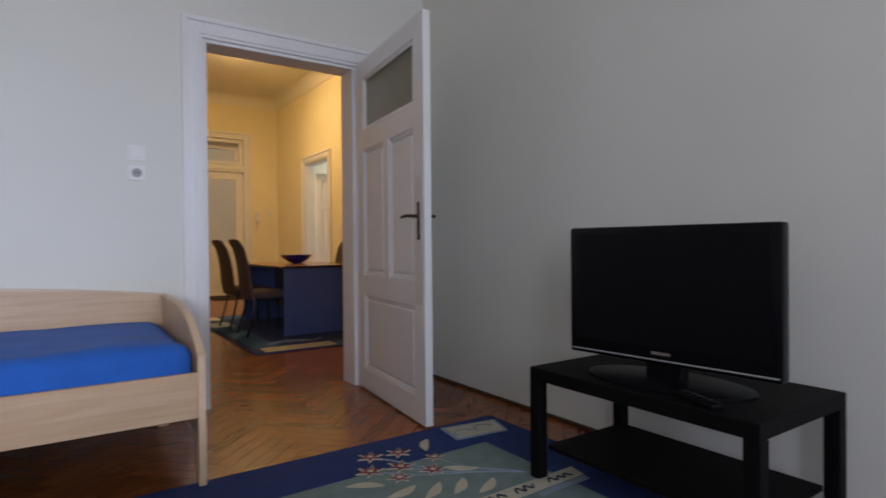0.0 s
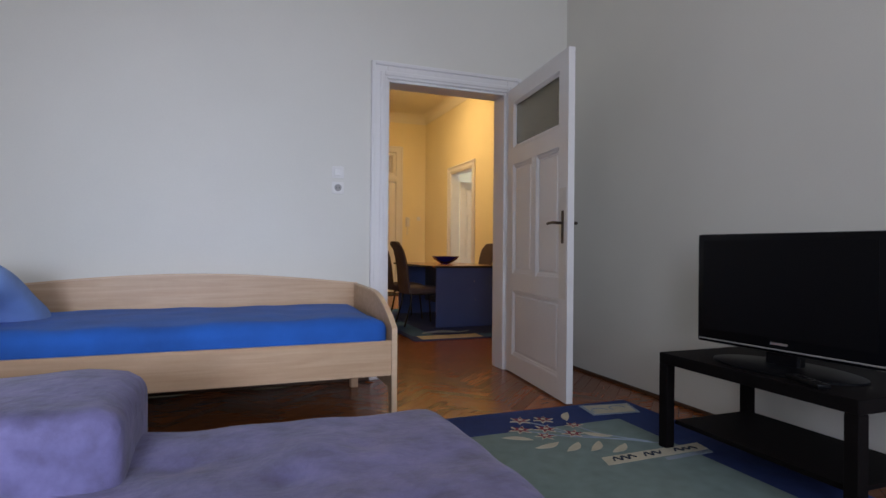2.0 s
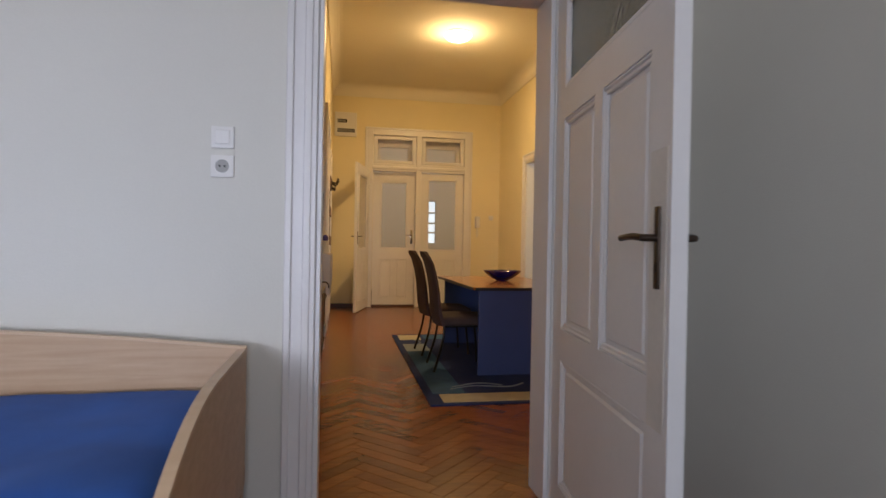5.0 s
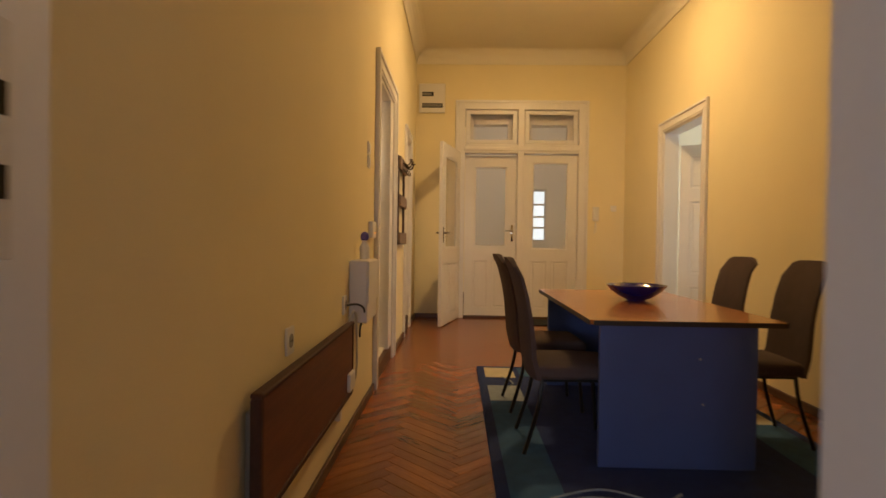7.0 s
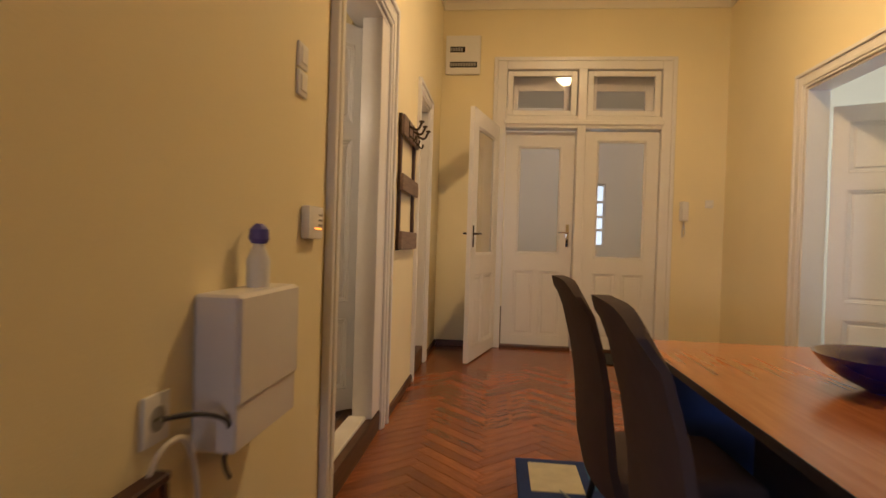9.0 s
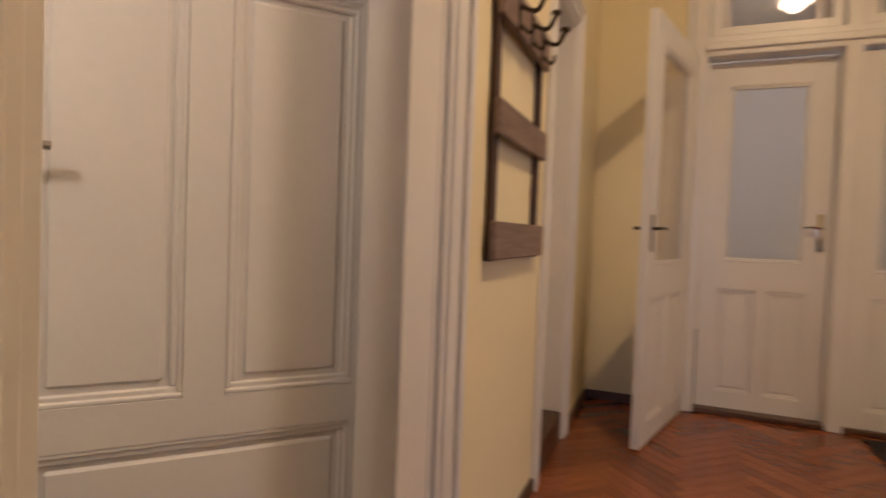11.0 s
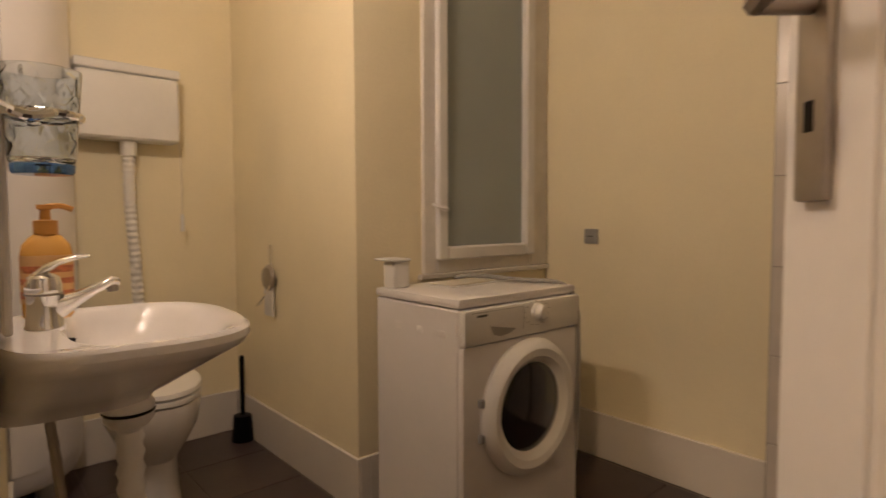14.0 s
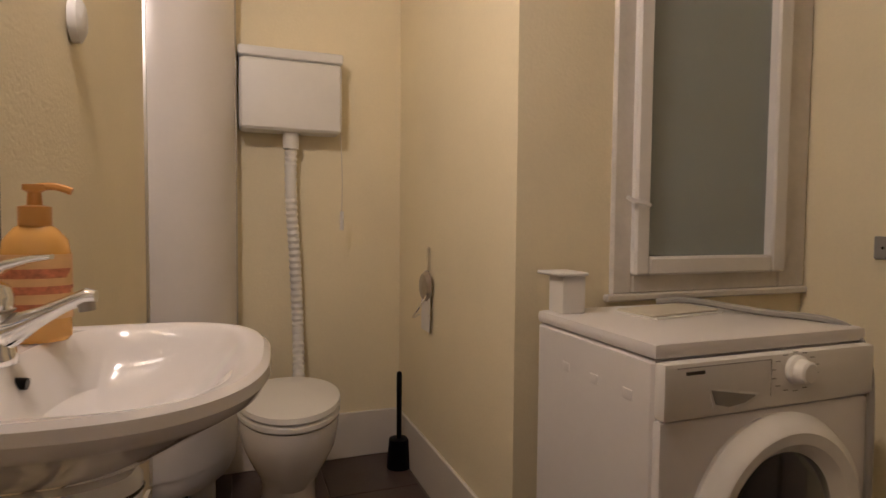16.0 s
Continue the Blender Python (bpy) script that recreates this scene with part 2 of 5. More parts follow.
TUBE = glow("cool_lamp", (0.85, 0.93, 1.0), 12.0)
SKYGLOW = glow("bright_outside", (0.80, 0.90, 1.0), 0.7)
LED = glow("orange_led", (1.0, 0.25, 0.02), 2.5)
BLUE_PLASTIC = material("violet_plastic", (0.10, 0.08, 0.35), 0.4, bump=0)
DOORMAT = material("black_mat", (0.012, 0.012, 0.013), 0.95, vary=0.2, scale=40, fine=300, bump=0.6)
STAIN_GREY = material("ink", (0.06, 0.055, 0.05), 0.6, bump=0)


# ---------- mesh helpers ----------
def put(bm, lo, hi, bevel=0.0, m=None, seg=1):
    """A box from corner to corner, its edges rounded off."""
    c = [(a + b) / 2 for a, b in zip(lo, hi)]
    s = [abs(b - a) for a, b in zip(lo, hi)]
    mm = (m or Matrix()) @ Matrix.Translation(c) @ Matrix.Diagonal((*s, 1))
    vs = bmesh.ops.create_cube(bm, size=1, matrix=mm)["verts"]
    if bevel:
        es = list({e for v in vs for e in v.link_edges})
        bmesh.ops.bevel(bm, geom=es, offset=min(bevel, min(s) * 0.45), segments=seg, affect="EDGES", profile=0.6)
    return bm


def boxes(*items, bevel=0.0, seg=1):
    bm = bmesh.new()
    for lo, hi in items:
        put(bm, lo, hi, bevel, seg=seg)
    return bm


def rod(bm, a, b, r, r2=None, seg=12):
    a, b = Vector(a), Vector(b)
    d = b - a
    m = Matrix.Translation((a + b) / 2) @ d.to_track_quat("Z", "Y").to_matrix().to_4x4()
    bmesh.ops.create_cone(bm, cap_ends=True, segments=seg, radius1=r, radius2=r if r2 is None else r2, depth=d.length, matrix=m)
    return bm


def lathe(profile, seg=32, sx=1.0, sy=1.0, m=None):
    """A body turned about z from (radius, height) pairs."""
    bm = bmesh.new()
    rings = []
    for r, z in profile:
        ring = []
        for k in range(seg):
            a = 2 * math.pi * k / seg
            ring.append(bm.verts.new((r * sx * math.cos(a), r * sy * math.sin(a), z)))
        rings.append(ring)
    for p, q in zip(rings, rings[1:]):
        for k in range(seg):
            bm.faces.new((p[k], p[(k + 1) % seg], q[(k + 1) % seg], q[k]))
    bm.faces.new(list(reversed(rings[0])))
    bm.faces.new(rings[-1])
    if m:
        bm.transform(m)
    return bm


def tube_path(points, r, seg=8, ridges=0.0):
    """A tube along a smooth line through the points."""
    pts = []
    p = [Vector(q) for q in points]
    for i in range(len(p) - 1):
        a, b, c, d = p[max(i - 1, 0)], p[i], p[i + 1], p[min(i + 2, len(p) - 1)]
        n = max(4, int((c - b).length / 0.012)) if ridges else 6
        for k in range(n):
            t = k / n
            pts.append(0.5 * ((2 * b) + (c - a) * t + (2 * a - 5 * b + 4 * c - d) * t * t + (3 * b - a - 3 * c + d) * t ** 3))
    pts.append(p[-1])
    bm = bmesh.new()
    rings = []
    ref = Vector((0.31, 0.17, 0.93))
    for i, q in enumerate(pts):
        t = (pts[min(i + 1, len(pts) - 1)] - pts[max(i - 1, 0)]).normalized()
        u = t.cross(ref)
        if u.length < 0.05:
            u = t.cross(Vector((1, 0, 0)))
        u.normalize()
        w = t.cross(u)
        rr = r * (1 + ridges * (1 if i % 2 else -1))
        rings.append([bm.verts.new(q + rr * (math.cos(2 * math.pi * k / seg) * u + math.sin(2 * math.pi * k / seg) * w)) for k in range(seg)])
    for a, b in zip(rings, rings[1:]):
        for k in range(seg):
            bm.faces.new((a[k], a[(k + 1) % seg], b[(k + 1) % seg], b[k]))
    bm.faces.new(rings[0])
    bm.faces.new(list(reversed(rings[-1])))
    return bm


def prism(outline, z0, z1, m=None):
    """An outline in x, y drawn up from z0 to z1."""
    bm = bmesh.new()
    lo = [bm.verts.new((x, y, z0)) for x, y in outline]
    hi = [bm.verts.new((x, y, z1)) for x, y in outline]
    n = len(outline)
    bm.faces.new(list(reversed(lo)))
    bm.faces.new(hi)
    for k in range(n):
        bm.faces.new((lo[k], lo[(k + 1) % n], hi[(k + 1) % n], hi[k]))
    bmesh.ops.recalc_face_normals(bm, faces=bm.faces)
    if m:
        bm.transform(m)
    return bm


def smooth_by_angle(me, degrees=35):
    me.polygons.foreach_set("use_smooth", [True] * len(me.polygons))
    bm = bmesh.new()
    bm.from_mesh(me)
    lim = radians(degrees)
    for e in bm.edges:
        e.smooth = len(e.link_faces) == 2 and e.calc_face_angle(0) < lim
    bm.to_mesh(me)
    bm.free()


def mesh(name, bm, mat, smooth=True):
    me = bpy.data.meshes.new(name)
    bmesh.ops.recalc_face_normals(bm, faces=bm.faces)
    bm.to_mesh(me)
    bm.free()
    me.materials.append(mat)
    if smooth:
        smooth_by_angle(me)
    return new(name, me)


def part(name, bm, mat, parent, label=""):
    ob = mesh(name, bm, mat)
    ob.parent = parent
    if label:
        tagged(ob, label)
    return ob


def thing(name, m, label, category, group="", kind=""):
    ob = new(name)
    ob.empty_display_size = 0.1
    ob.matrix_world = m
    return tagged(ob, label, category, group, kind)


def solid(name, bm, mat, label, category, group="", kind=""):
    return tagged(mesh(name, bm, mat), label, category, group, kind)


def structure(name, bm, mat, label=""):
    return tagged(mesh(name, bm, mat, False), label, "", "", "structure")


def wall_x(x0, x1, y0, y1, h, holes=(), z0=0.0):
    """A wall between x0 and x1 in thickness, along y, with holes (ya, yb, za, zb)."""
    bm = bmesh.new()
    at = y0
    for ya, yb, za, zb in sorted(holes):
        put(bm, (x0, at, z0), (x1, ya, h))
        if za > z0:
            put(bm, (x0, ya, z0), (x1, yb, za))
        put(bm, (x0, ya, zb), (x1, yb, h))
        at = yb
    put(bm, (x0, at, z0), (x1, y1, h))
    return bm


def wall_y(y0, y1, x0, x1, h, holes=(), z0=0.0):
    bm = wall_x(y0, y1, x0, x1, h, holes, z0)
    for v in bm.verts:
        v.co = (v.co.y, v.co.x, v.co.z)
    return bm


# ---------- doors ----------
def leaf(root, w, h, t, rows, mat=None, pane=None, label=""):
    """A framed door leaf along +x from its hinge: rows of (z0, z1, [(x0, x1, 'panel' or 'glass')])."""
    mat = mat or WHITE
    bm = bmesh.new()
    at = 0.0
    for z0, z1, cells in rows:
        put(bm, (0, -t / 2, at), (w, t / 2, z0))
        x = 0.0
        for x0, x1, _ in cells:
            put(bm, (x, -t / 2, z0), (x0, t / 2, z1))
            x = x1
        put(bm, (x, -t / 2, z0), (w, t / 2, z1))
        at = z1
    put(bm, (0, -t / 2, at), (w, t / 2, h))
    body = part("leaf_frame", bm, mat, root, label)
    for z0, z1, cells in rows:
        for x0, x1, what in cells:
            d = t * 0.13
            if what == "glass":
                p = part("pane", boxes(((x0 - 0.004, -0.003, z0 - 0.004), (x1 + 0.004, 0.003, z1 + 0.004))), pane or PANE, root, "glass pane")
                p.visible_shadow = False
            else:
                pb = boxes(((x0 - 0.004, -d, z0 - 0.004), (x1 + 0.004, d, z1 + 0.004)))
                i = 0.035
                put(pb, (x0 + i, -t * 0.30, z0 + i), (x1 - i, t * 0.30, z1 - i), 0.010)
                part("panel", pb, mat, root)
            mb = bmesh.new()
            for s in (-1, 1):
                for k, (wd, dep) in enumerate(((0.026, 0.34), (0.013, 0.46))):
                    a, b = sorted((s * t * 0.10, s * t * dep))
                    put(mb, (x0, a, z0), (x1, b, z0 + wd), 0.004)
                    put(mb, (x0, a, z1 - wd), (x1, b, z1), 0.004)
                    put(mb, (x0, a, z0 + wd), (x0 + wd, b, z1 - wd), 0.004)
                    put(mb, (x1 - wd, a, z0 + wd), (x1, b, z1 - wd), 0.004)
            part("moulding", mb, mat, root)
    return body


def lever(root, x, z, t, way, plate_mat, height=0.22, width=0.035, length=0.11, sides=(-1, 1), drop=0.0):
    """A lever handle on a long plate, on each named side of a leaf; way: which way along x the lever points."""
    for s in sides:
        y = s * t / 2
        bm = bmesh.new()
        put(bm, (x - width / 2, min(y, y + s * 0.008), z - height * 0.62), (x + width / 2, max(y, y + s * 0.008), z + height * 0.38), 0.006, seg=2)
        pl = part("handle_plate", bm, plate_mat, root, "long metal door plate")
        rod(lv := bmesh.new(), (x, y, z), (x, y + s * 0.045, z), 0.009)
        lv2 = tube_path([(x - way * 0.006, y + s * 0.045, z), (x + way * length * 0.4, y + s * 0.05, z + 0.004), (x + way * length, y + s * 0.047, z - drop)], 0.0085)
        part("spindle", lv, plate_mat, pl)
        part("lever", lv2, plate_mat, pl)
        dz = -height * 0.34
        part("keyhole", boxes(((x - 0.005, min(y, y + s * 0.0088), z + dz - 0.014), (x + 0.005, max(y, y + s * 0.0088), z + dz + 0.008)), bevel=0.0005), BLACK_PLASTIC, pl)


def casing(name, axis, face, side, a0, a1, top, width=0.12, thick=0.03, z0=0.0, mat=None, label="white painted door casing"):
    """A moulded casing round an opening a0..a1 on the wall face, standing out towards side."""
    bm = bmesh.new()
    steps = ((0.0, width, thick * 0.55), (0.02, width * 0.45, thick * 0.8), (width * 0.8, width + 0.004, thick))
    for o0, o1, th in steps:
        f0, f1 = sorted((face, face + side * th))
        put(bm, (f0, a0 - o1, z0), (f1, a0 - o0, top + o1), 0.004)
        put(bm, (f0, a1 + o0, z0), (f1, a1 + o1, top + o1), 0.004)
        put(bm, (f0, a0 - o0, top + o0), (f1, a1 + o0, top + o1), 0.004)
    if axis == "y":
        for v in bm.verts:
            v.co = (v.co.y, v.co.x, v.co.z)
    return structure(name, bm, mat or WHITE, label)


def lining(name, axis, f0, f1, a0, a1, top, th=0.02, z0=0.0, mat=None):
    """The boards that line the reveal of an opening."""
    bm = boxes(((f0, a0, z0), (f1, a0 + th, top)), ((f0, a1 - th, z0), (f1, a1, top)), ((f0, a0 + th, top - th), (f1, a1 - th, top)), bevel=0.003)
    if axis == "y":
        for v in bm.verts:
            v.co = (v.co.y, v.co.x, v.co.z)
    return structure(name, bm, mat or WHITE, "white painted door lining")


# ---------- large structure ----------
H = 3.78
D1 = (0.095, 1.055, 2.15)          # living-room door: x from, x to, height
BB = 7.37                            # bathroom side of the door recess starts here
BD = (7.302, 8.275, 2.36)             # bathroom door: y from, y to, height
ND = (9.52, 10.12, 2.30)           # store door at the hall's far end
KD = (8.54, 9.56, 2.36)            # kitchen door
HW, HE, HN = 0.0, 2.95, 11.05      # hall faces
LN, HS = 3.59, 3.77                # living north face, hall south face
LE, LW, LS = 1.60, -3.3, -2.43
BW, BE, BS, BN = -2.195, -0.183, 6.17, 9.0
FB = 0.12                          # bathroom floor height
AW, AS = -1.195, 5.12              # alcove: west face, south face


def east(y):
    """The slightly slanted east face of the bathroom."""
    return -0.205 - 0.06 * (7.0 - y)



# living room
structure("wall_north", wall_y(LN, (LN + HS) / 2, LW, LE + 0.2, H, [(D1[0], D1[1], 0, D1[2])]), LIVING_PAINT)
structure("wall_hall_south", wall_y((LN + HS) / 2, HS, -0.3, HE + 0.2, H, [(D1[0], D1[1], 0, D1[2])]), HALL_PAINT)
structure("wall_east", wall_x(LE, LE + 0.2, LS, LN, H), LIVING_PAINT)
structure("wall_west", wall_x(LW - 0.2, LW, LS, LN + 0.1, H), LIVING_PAINT)
structure("wall_south", wall_y(LS - 0.35, LS, LW - 0.2, LE + 0.2, H, [(-2.5, -1.3, 0.75, 2.75), (-0.1, 1.1, 0.75, 2.75)]), LIVING_PAINT)
structure("ceiling_living", boxes(((LW, LS, H), (LE, LN, H + 0.15))), CEILING_PAINT)
casing("trim_living_door", "y", LN, -1, *D1, width=0.112)
casing("trim_hall_living_door", "y", HS, 1, *D1, width=0.09)
lining("lining_living_door", "y", LN - 0.002, HS + 0.002, *D1)

# hall
structure("wall_hall_west", wall_x(-0.13, HW, HS, HN + 0.3, H, [(BD[0], BD[1], 0.0, BD[2]), (ND[0], ND[1], 0.0, ND[2])]), HALL_PAINT)
structure("wall_hall_east", wall_x(HE, HE + 0.16, HS, HN + 0.3, H, [(KD[0], KD[1], 0.0, KD[2])]), HALL_PAINT)
structure("wall_hall_north", wall_y(HN, HN + 0.28, -0.1, HE + 0.16, H, [(0.60, 2.40, 0.0, 3.05)]), HALL_PAINT)
structure("ceiling_hall", boxes(((HW, HS, H), (HE, HN, H + 0.15))), CEILING_PAINT)


def cornice(name, x0, x1, y0, y1, z, r=0.16, n=6):
    """A hollow-curved band between walls and ceiling."""
    prof = [(0.0, -r - 0.03), (0.012, -r - 0.03), (0.012, -r)] + [(r - (r - 0.012) * math.cos(k * math.pi / 2 / n), -r * (1 - math.sin(k * math.pi / 2 / n))) for k in range(n + 1)] + [(0.0, 0.0)]
    bm = bmesh.new()
    loops = []
    for o, dz in prof:
        loops.append([bm.verts.new((x, y, z + dz)) for x, y in ((x0 + o, y0 + o), (x1 - o, y0 + o), (x1 - o, y1 - o), (x0 + o, y1 - o))])
    for a, b in zip(loops, loops[1:]):
        for k in range(4):
            bm.faces.new((a[k], a[(k + 1) % 4], b[(k + 1) % 4], b[k]))
    return structure(name, bm, CEILING_PAINT, "plain curved plaster cornice")


cornice("cornice_hall", HW + 0.002, HE - 0.002, HS + 0.002, HN - 0.002, H - 0.003)
cornice("cornice_living", LW + 0.002, LE - 0.002, LS + 0.002, LN - 0.002, H - 0.003)

# bathroom: partition face, walls, floor step
structure("wall_bath_east", prism([(-0.132, 4.9), (-0.132, BB), (east(BB), BB), (east(4.9), 4.9)], FB - 0.02, 3.1), BATH_PAINT)
structure("wall_bath_door_side", boxes(((BE, BD[1], FB - 0.02), (-0.132, BN, 3.1)), ((BE, BB, BD[2]), (-0.132, BD[1], 3.1))), BATH_PAINT)
structure("wall_bath_west", wall_x(BW - 0.15, BW, BS - 0.3, BN + 0.15, 3.1, (), 0.0), BATH_PAINT)
structure("wall_bath_window", wall_y(BS - 0.25, BS, BW, AW - 0.04, 3.1, [(-2.12, -1.50, 0.95, 2.5)]), BATH_PAINT)
structure("wall_alcove_west", prism([(AW - 0.15, AS - 0.2), (AW, AS - 0.2), (AW, BS), (AW - 0.04, BS), (AW - 0.04, BS - 0.25), (AW - 0.15, BS - 0.26)], 0.0, 3.1), BATH_PAINT)
structure("wall_alcove_south", wall_y(AS - 0.2, AS, AW, east(AS), 3.1), BATH_PAINT)
structure("wall_bath_north", wall_y(BN, BN + 0.15, BW, BE, 3.1), BATH_PAINT)
structure("ceiling_bath", boxes(((BW, AS, 3.0), (-0.14, BN, 3.1))), CEILING_PAINT)
casing("trim_bath_door", "x", HW, 1, *BD, width=0.135, thick=0.035)
lining("lining_bath_door", "x", BE - 0.004, HW + 0.003, *BD, th=0.025, z0=FB)
structure("threshold_bath", boxes(((BE, BD[0], 0.0), (0.004, BD[1], FB - 0.004))), SKIRT_WOOD, "dark brown wooden step below the door")
structure("sill_bath", boxes(((-0.13, BD[0] + 0.025, FB - 0.004), (-0.03, 8.08, FB + 0.018)), bevel=0.006), WHITE_WORN, "worn white door sill")

# store door at the far end of the hall's west wall
casing("trim_store_door", "x", HW, 1, *ND, width=0.10, thick=0.03)
lining("lining_store_door", "x", -0.35, HW + 0.002, *ND)
structure("threshold_store", boxes(((-0.33, ND[0] + 0.02, 0.0), (0.003, ND[1] - 0.02, 0.16)), bevel=0.004), SKIRT_WOOD, "dark wooden step")
store_door = thing("door_store", pose(-0.20, ND[0] + 0.025, 0.165, 0, 0, 90), "closed white painted panel door in a deep reveal", "door")
leaf(store_door, ND[1] - ND[0] - 0.05, 2.10, 0.04, [(0.12, 0.75, [(0.08, 0.47, "panel")]), (0.9, 1.95, [(0.08, 0.47, "panel")])])
structure("wall_store_back", wall_x(-0.55, -0.40, 8.9, 11.3, 3.1), HALL_PAINT)

# kitchen seen through its door
structure("floor_kitchen", boxes(((HE, 7.6, -0.1), (5.6, 10.9, 0.0))), TILE_FLOOR)
structure("wall_kitchen_north", wall_y(10.75, 10.9, HE + 0.16, 5.6, 3.3), CEILING_PAINT)
structure("wall_kitchen_south", wall_y(7.6, 7.75, HE + 0.16, 5.6, 3.3), CEILING_PAINT)
structure("wall_kitchen_east", wall_x(5.45, 5.6, 7.6, 10.9, 3.3), CEILING_PAINT)
structure("ceiling_kitchen", boxes(((HE + 0.16, 7.75, 3.2), (5.45, 10.75, 3.3))), CEILING_PAINT)
casing("trim_kitchen_door", "x", HE, -1, *KD, width=0.12, thick=0.03)
lining("lining_kitchen_door", "x", HE - 0.002, HE + 0.163, *KD)
kitchen_door = thing("door_kitchen", pose(HE + 0.18, KD[1] - 0.03, 0.01, 0, 0, -28), "open white painted panel door of the kitchen", "door")
leaf(kitchen_door, 0.92, 2.20, 0.042, [(0.14, 0.62, [(0.10, 0.82, "panel")]), (0.74, 1.58, [(0.10, 0.82, "panel")]), (1.70, 2.08, [(0.10, 0.82, "panel")])])
lever(kitchen_door, 0.86, 1.02, 0.042, -1, BRONZE)
kitchen_lamp = thing("ceiling_light", pose(4.0, 9.6, 2.62), "bright cool white round kitchen ceiling lamp", "lamp")
part("shade", lathe([(0.02, 0.0), (0.11, 0.01), (0.155, 0.045), (0.16, 0.07), (0.10, 0.08)], 28), TUBE, kitchen_lamp)
part("cord", rod(bmesh.new(), (0, 0, 0.075), (0, 0, 0.58), 0.008), PLASTIC, kitchen_lamp)

# landing behind the entrance
structure("floor_landing", boxes(((-0.5, HN + 0.28, -0.1), (3.6, 15.2, 0.0))), GROUT)
structure("wall_landing_north", wall_y(15.0, 15.2, -0.5, 3.6, 3.6, [(2.17, 2.48, 1.1, 2.2)]), CEILING_PAINT)
structure("wall_landing_west", wall_x(-0.5, -0.35, HN + 0.28, 15.0, 3.6), CEILING_PAINT)
structure("wall_landing_east", wall_x(3.45, 3.6, HN + 0.28, 15.0, 3.6), CEILING_PAINT)
structure("ceiling_landing", boxes(((-0.35, HN + 0.28, 3.5), (3.45, 15.0, 3.6))), CEILING_PAINT)
structure("backdrop", boxes(((-0.3, 15.6, 0.5), (3.6, 15.62, 2.8))), SKYGLOW, "bright sky behind the stair windows")

landing_window = structure("window_landing", boxes(((2.17, 15.04, 1.1), (2.20, 15.10, 2.2)), ((2.45, 15.04, 1.1), (2.48, 15.10, 2.2)), ((2.20, 15.04, 1.1), (2.45, 15.10, 1.14)), ((2.20, 15.04, 2.16), (2.45, 15.10, 2.2)), bevel=0.004), WHITE_WORN, "white stair window with glazing bars")
for bz in (1.37, 1.60, 1.86):
    structure("glazing_bar", boxes(((2.20, 15.05, bz), (2.45, 15.09, bz + 0.045)), bevel=0.004), WHITE_WORN, "white glazing bar")
structure("trim_strike_plate", boxes(((D1[0] + 0.018, 3.673, 1.08), (D1[0] + 0.0225, 3.708, 1.34)), bevel=0.001), WHITE_WORN, "worn lock strike plate in the door lining")
structure("trim_strike_hole", boxes(((D1[0] + 0.021, 3.680, 1.145), (D1[0] + 0.0232, 3.702, 1.182)), ((D1[0] + 0.021, 3.680, 1.235), (D1[0] + 0.0232, 3.702, 1.272))), BLACK_PLASTIC, "dark latch hole in the strike plate")

# bases under the floors
structure("floor_base_living", boxes(((LW - 0.2, LS - 0.35, -0.15), (LE + 0.2, LN, -0.012))), SUBFLOOR)
structure("floor_base_hall", boxes(((-0.2, LN, -0.15), (HE + 0.1, HN + 0.28, -0.012))), SUBFLOOR)
structure("floor_base_bath", boxes(((BW - 0.1, 4.9, -0.15), (BE - 0.002, BN + 0.1, FB - 0.008))), GROUT)

# skirtings
bm = boxes(((HW, HS, 0), (HW + 0.018, BD[0] - 0.15, 0.06)), ((HW, BD[1] + 0.15, 0), (HW + 0.018, ND[0] - 0.1, 0.06)), ((HW, ND[1] + 0.1, 0), (HW + 0.018, HN, 0.06)), bevel=0.005)
for a, b in (((0.02, HN - 0.018, 0), (0.50, HN, 0.06)), ((2.50, HN - 0.018, 0), (HE, HN, 0.06)), ((HE - 0.018, HS, 0), (HE, KD[0] - 0.12, 0.06)), ((HE - 0.018, KD[1] + 0.12, 0), (HE, HN - 0.02, 0.06)), ((1.15, HS, 0), (HE - 0.02, HS + 0.018, 0.06))):
    put(bm, a, b, 0.005)
structure("baseboard_hall", bm, SKIRT_WOOD, "dark brown wooden skirting")
bm = boxes(((LW, LN - 0.016, 0), (D1[0] - 0.112, LN, 0.05)), ((D1[1] + 0.112, LN - 0.016, 0), (LE, LN, 0.05)), ((LE - 0.012, LS, 0), (LE, LN - 0.016, 0.022)), bevel=0.004)
structure("baseboard_living", bm, SKIRT_WOOD, "thin brown wooden skirting")
bm = boxes(((BW, BS, FB), (BW + 0.012, 7.10, FB + 0.19)), ((AW + 0.012, AS, FB), (east(AS), AS + 0.012, FB + 0.19)), ((AW - 0.04, BS, FB), (AW, BS + 0.012, FB + 0.19)), ((BW + 0.012, BS, FB), (AW - 0.04, BS + 0.012, FB + 0.19)), bevel=0.003)
structure("baseboard_alcove", boxes(((AW, AS, FB), (AW + 0.012, BS + 0.012, FB + 0.19)), bevel=0.003), SKIRT_WHITE, "light glazed tile skirting")
structure("baseboard_bath_east", prism([(east(5.6), 5.6), (east(5.6) - 0.012, 5.6), (east(BB) - 0.012, BB), (east(BB), BB)], FB, FB + 0.19), SKIRT_WHITE, "light glazed tile skirting")
structure("baseboard_bath", bm, SKIRT_WHITE, "light glazed tile skirting")

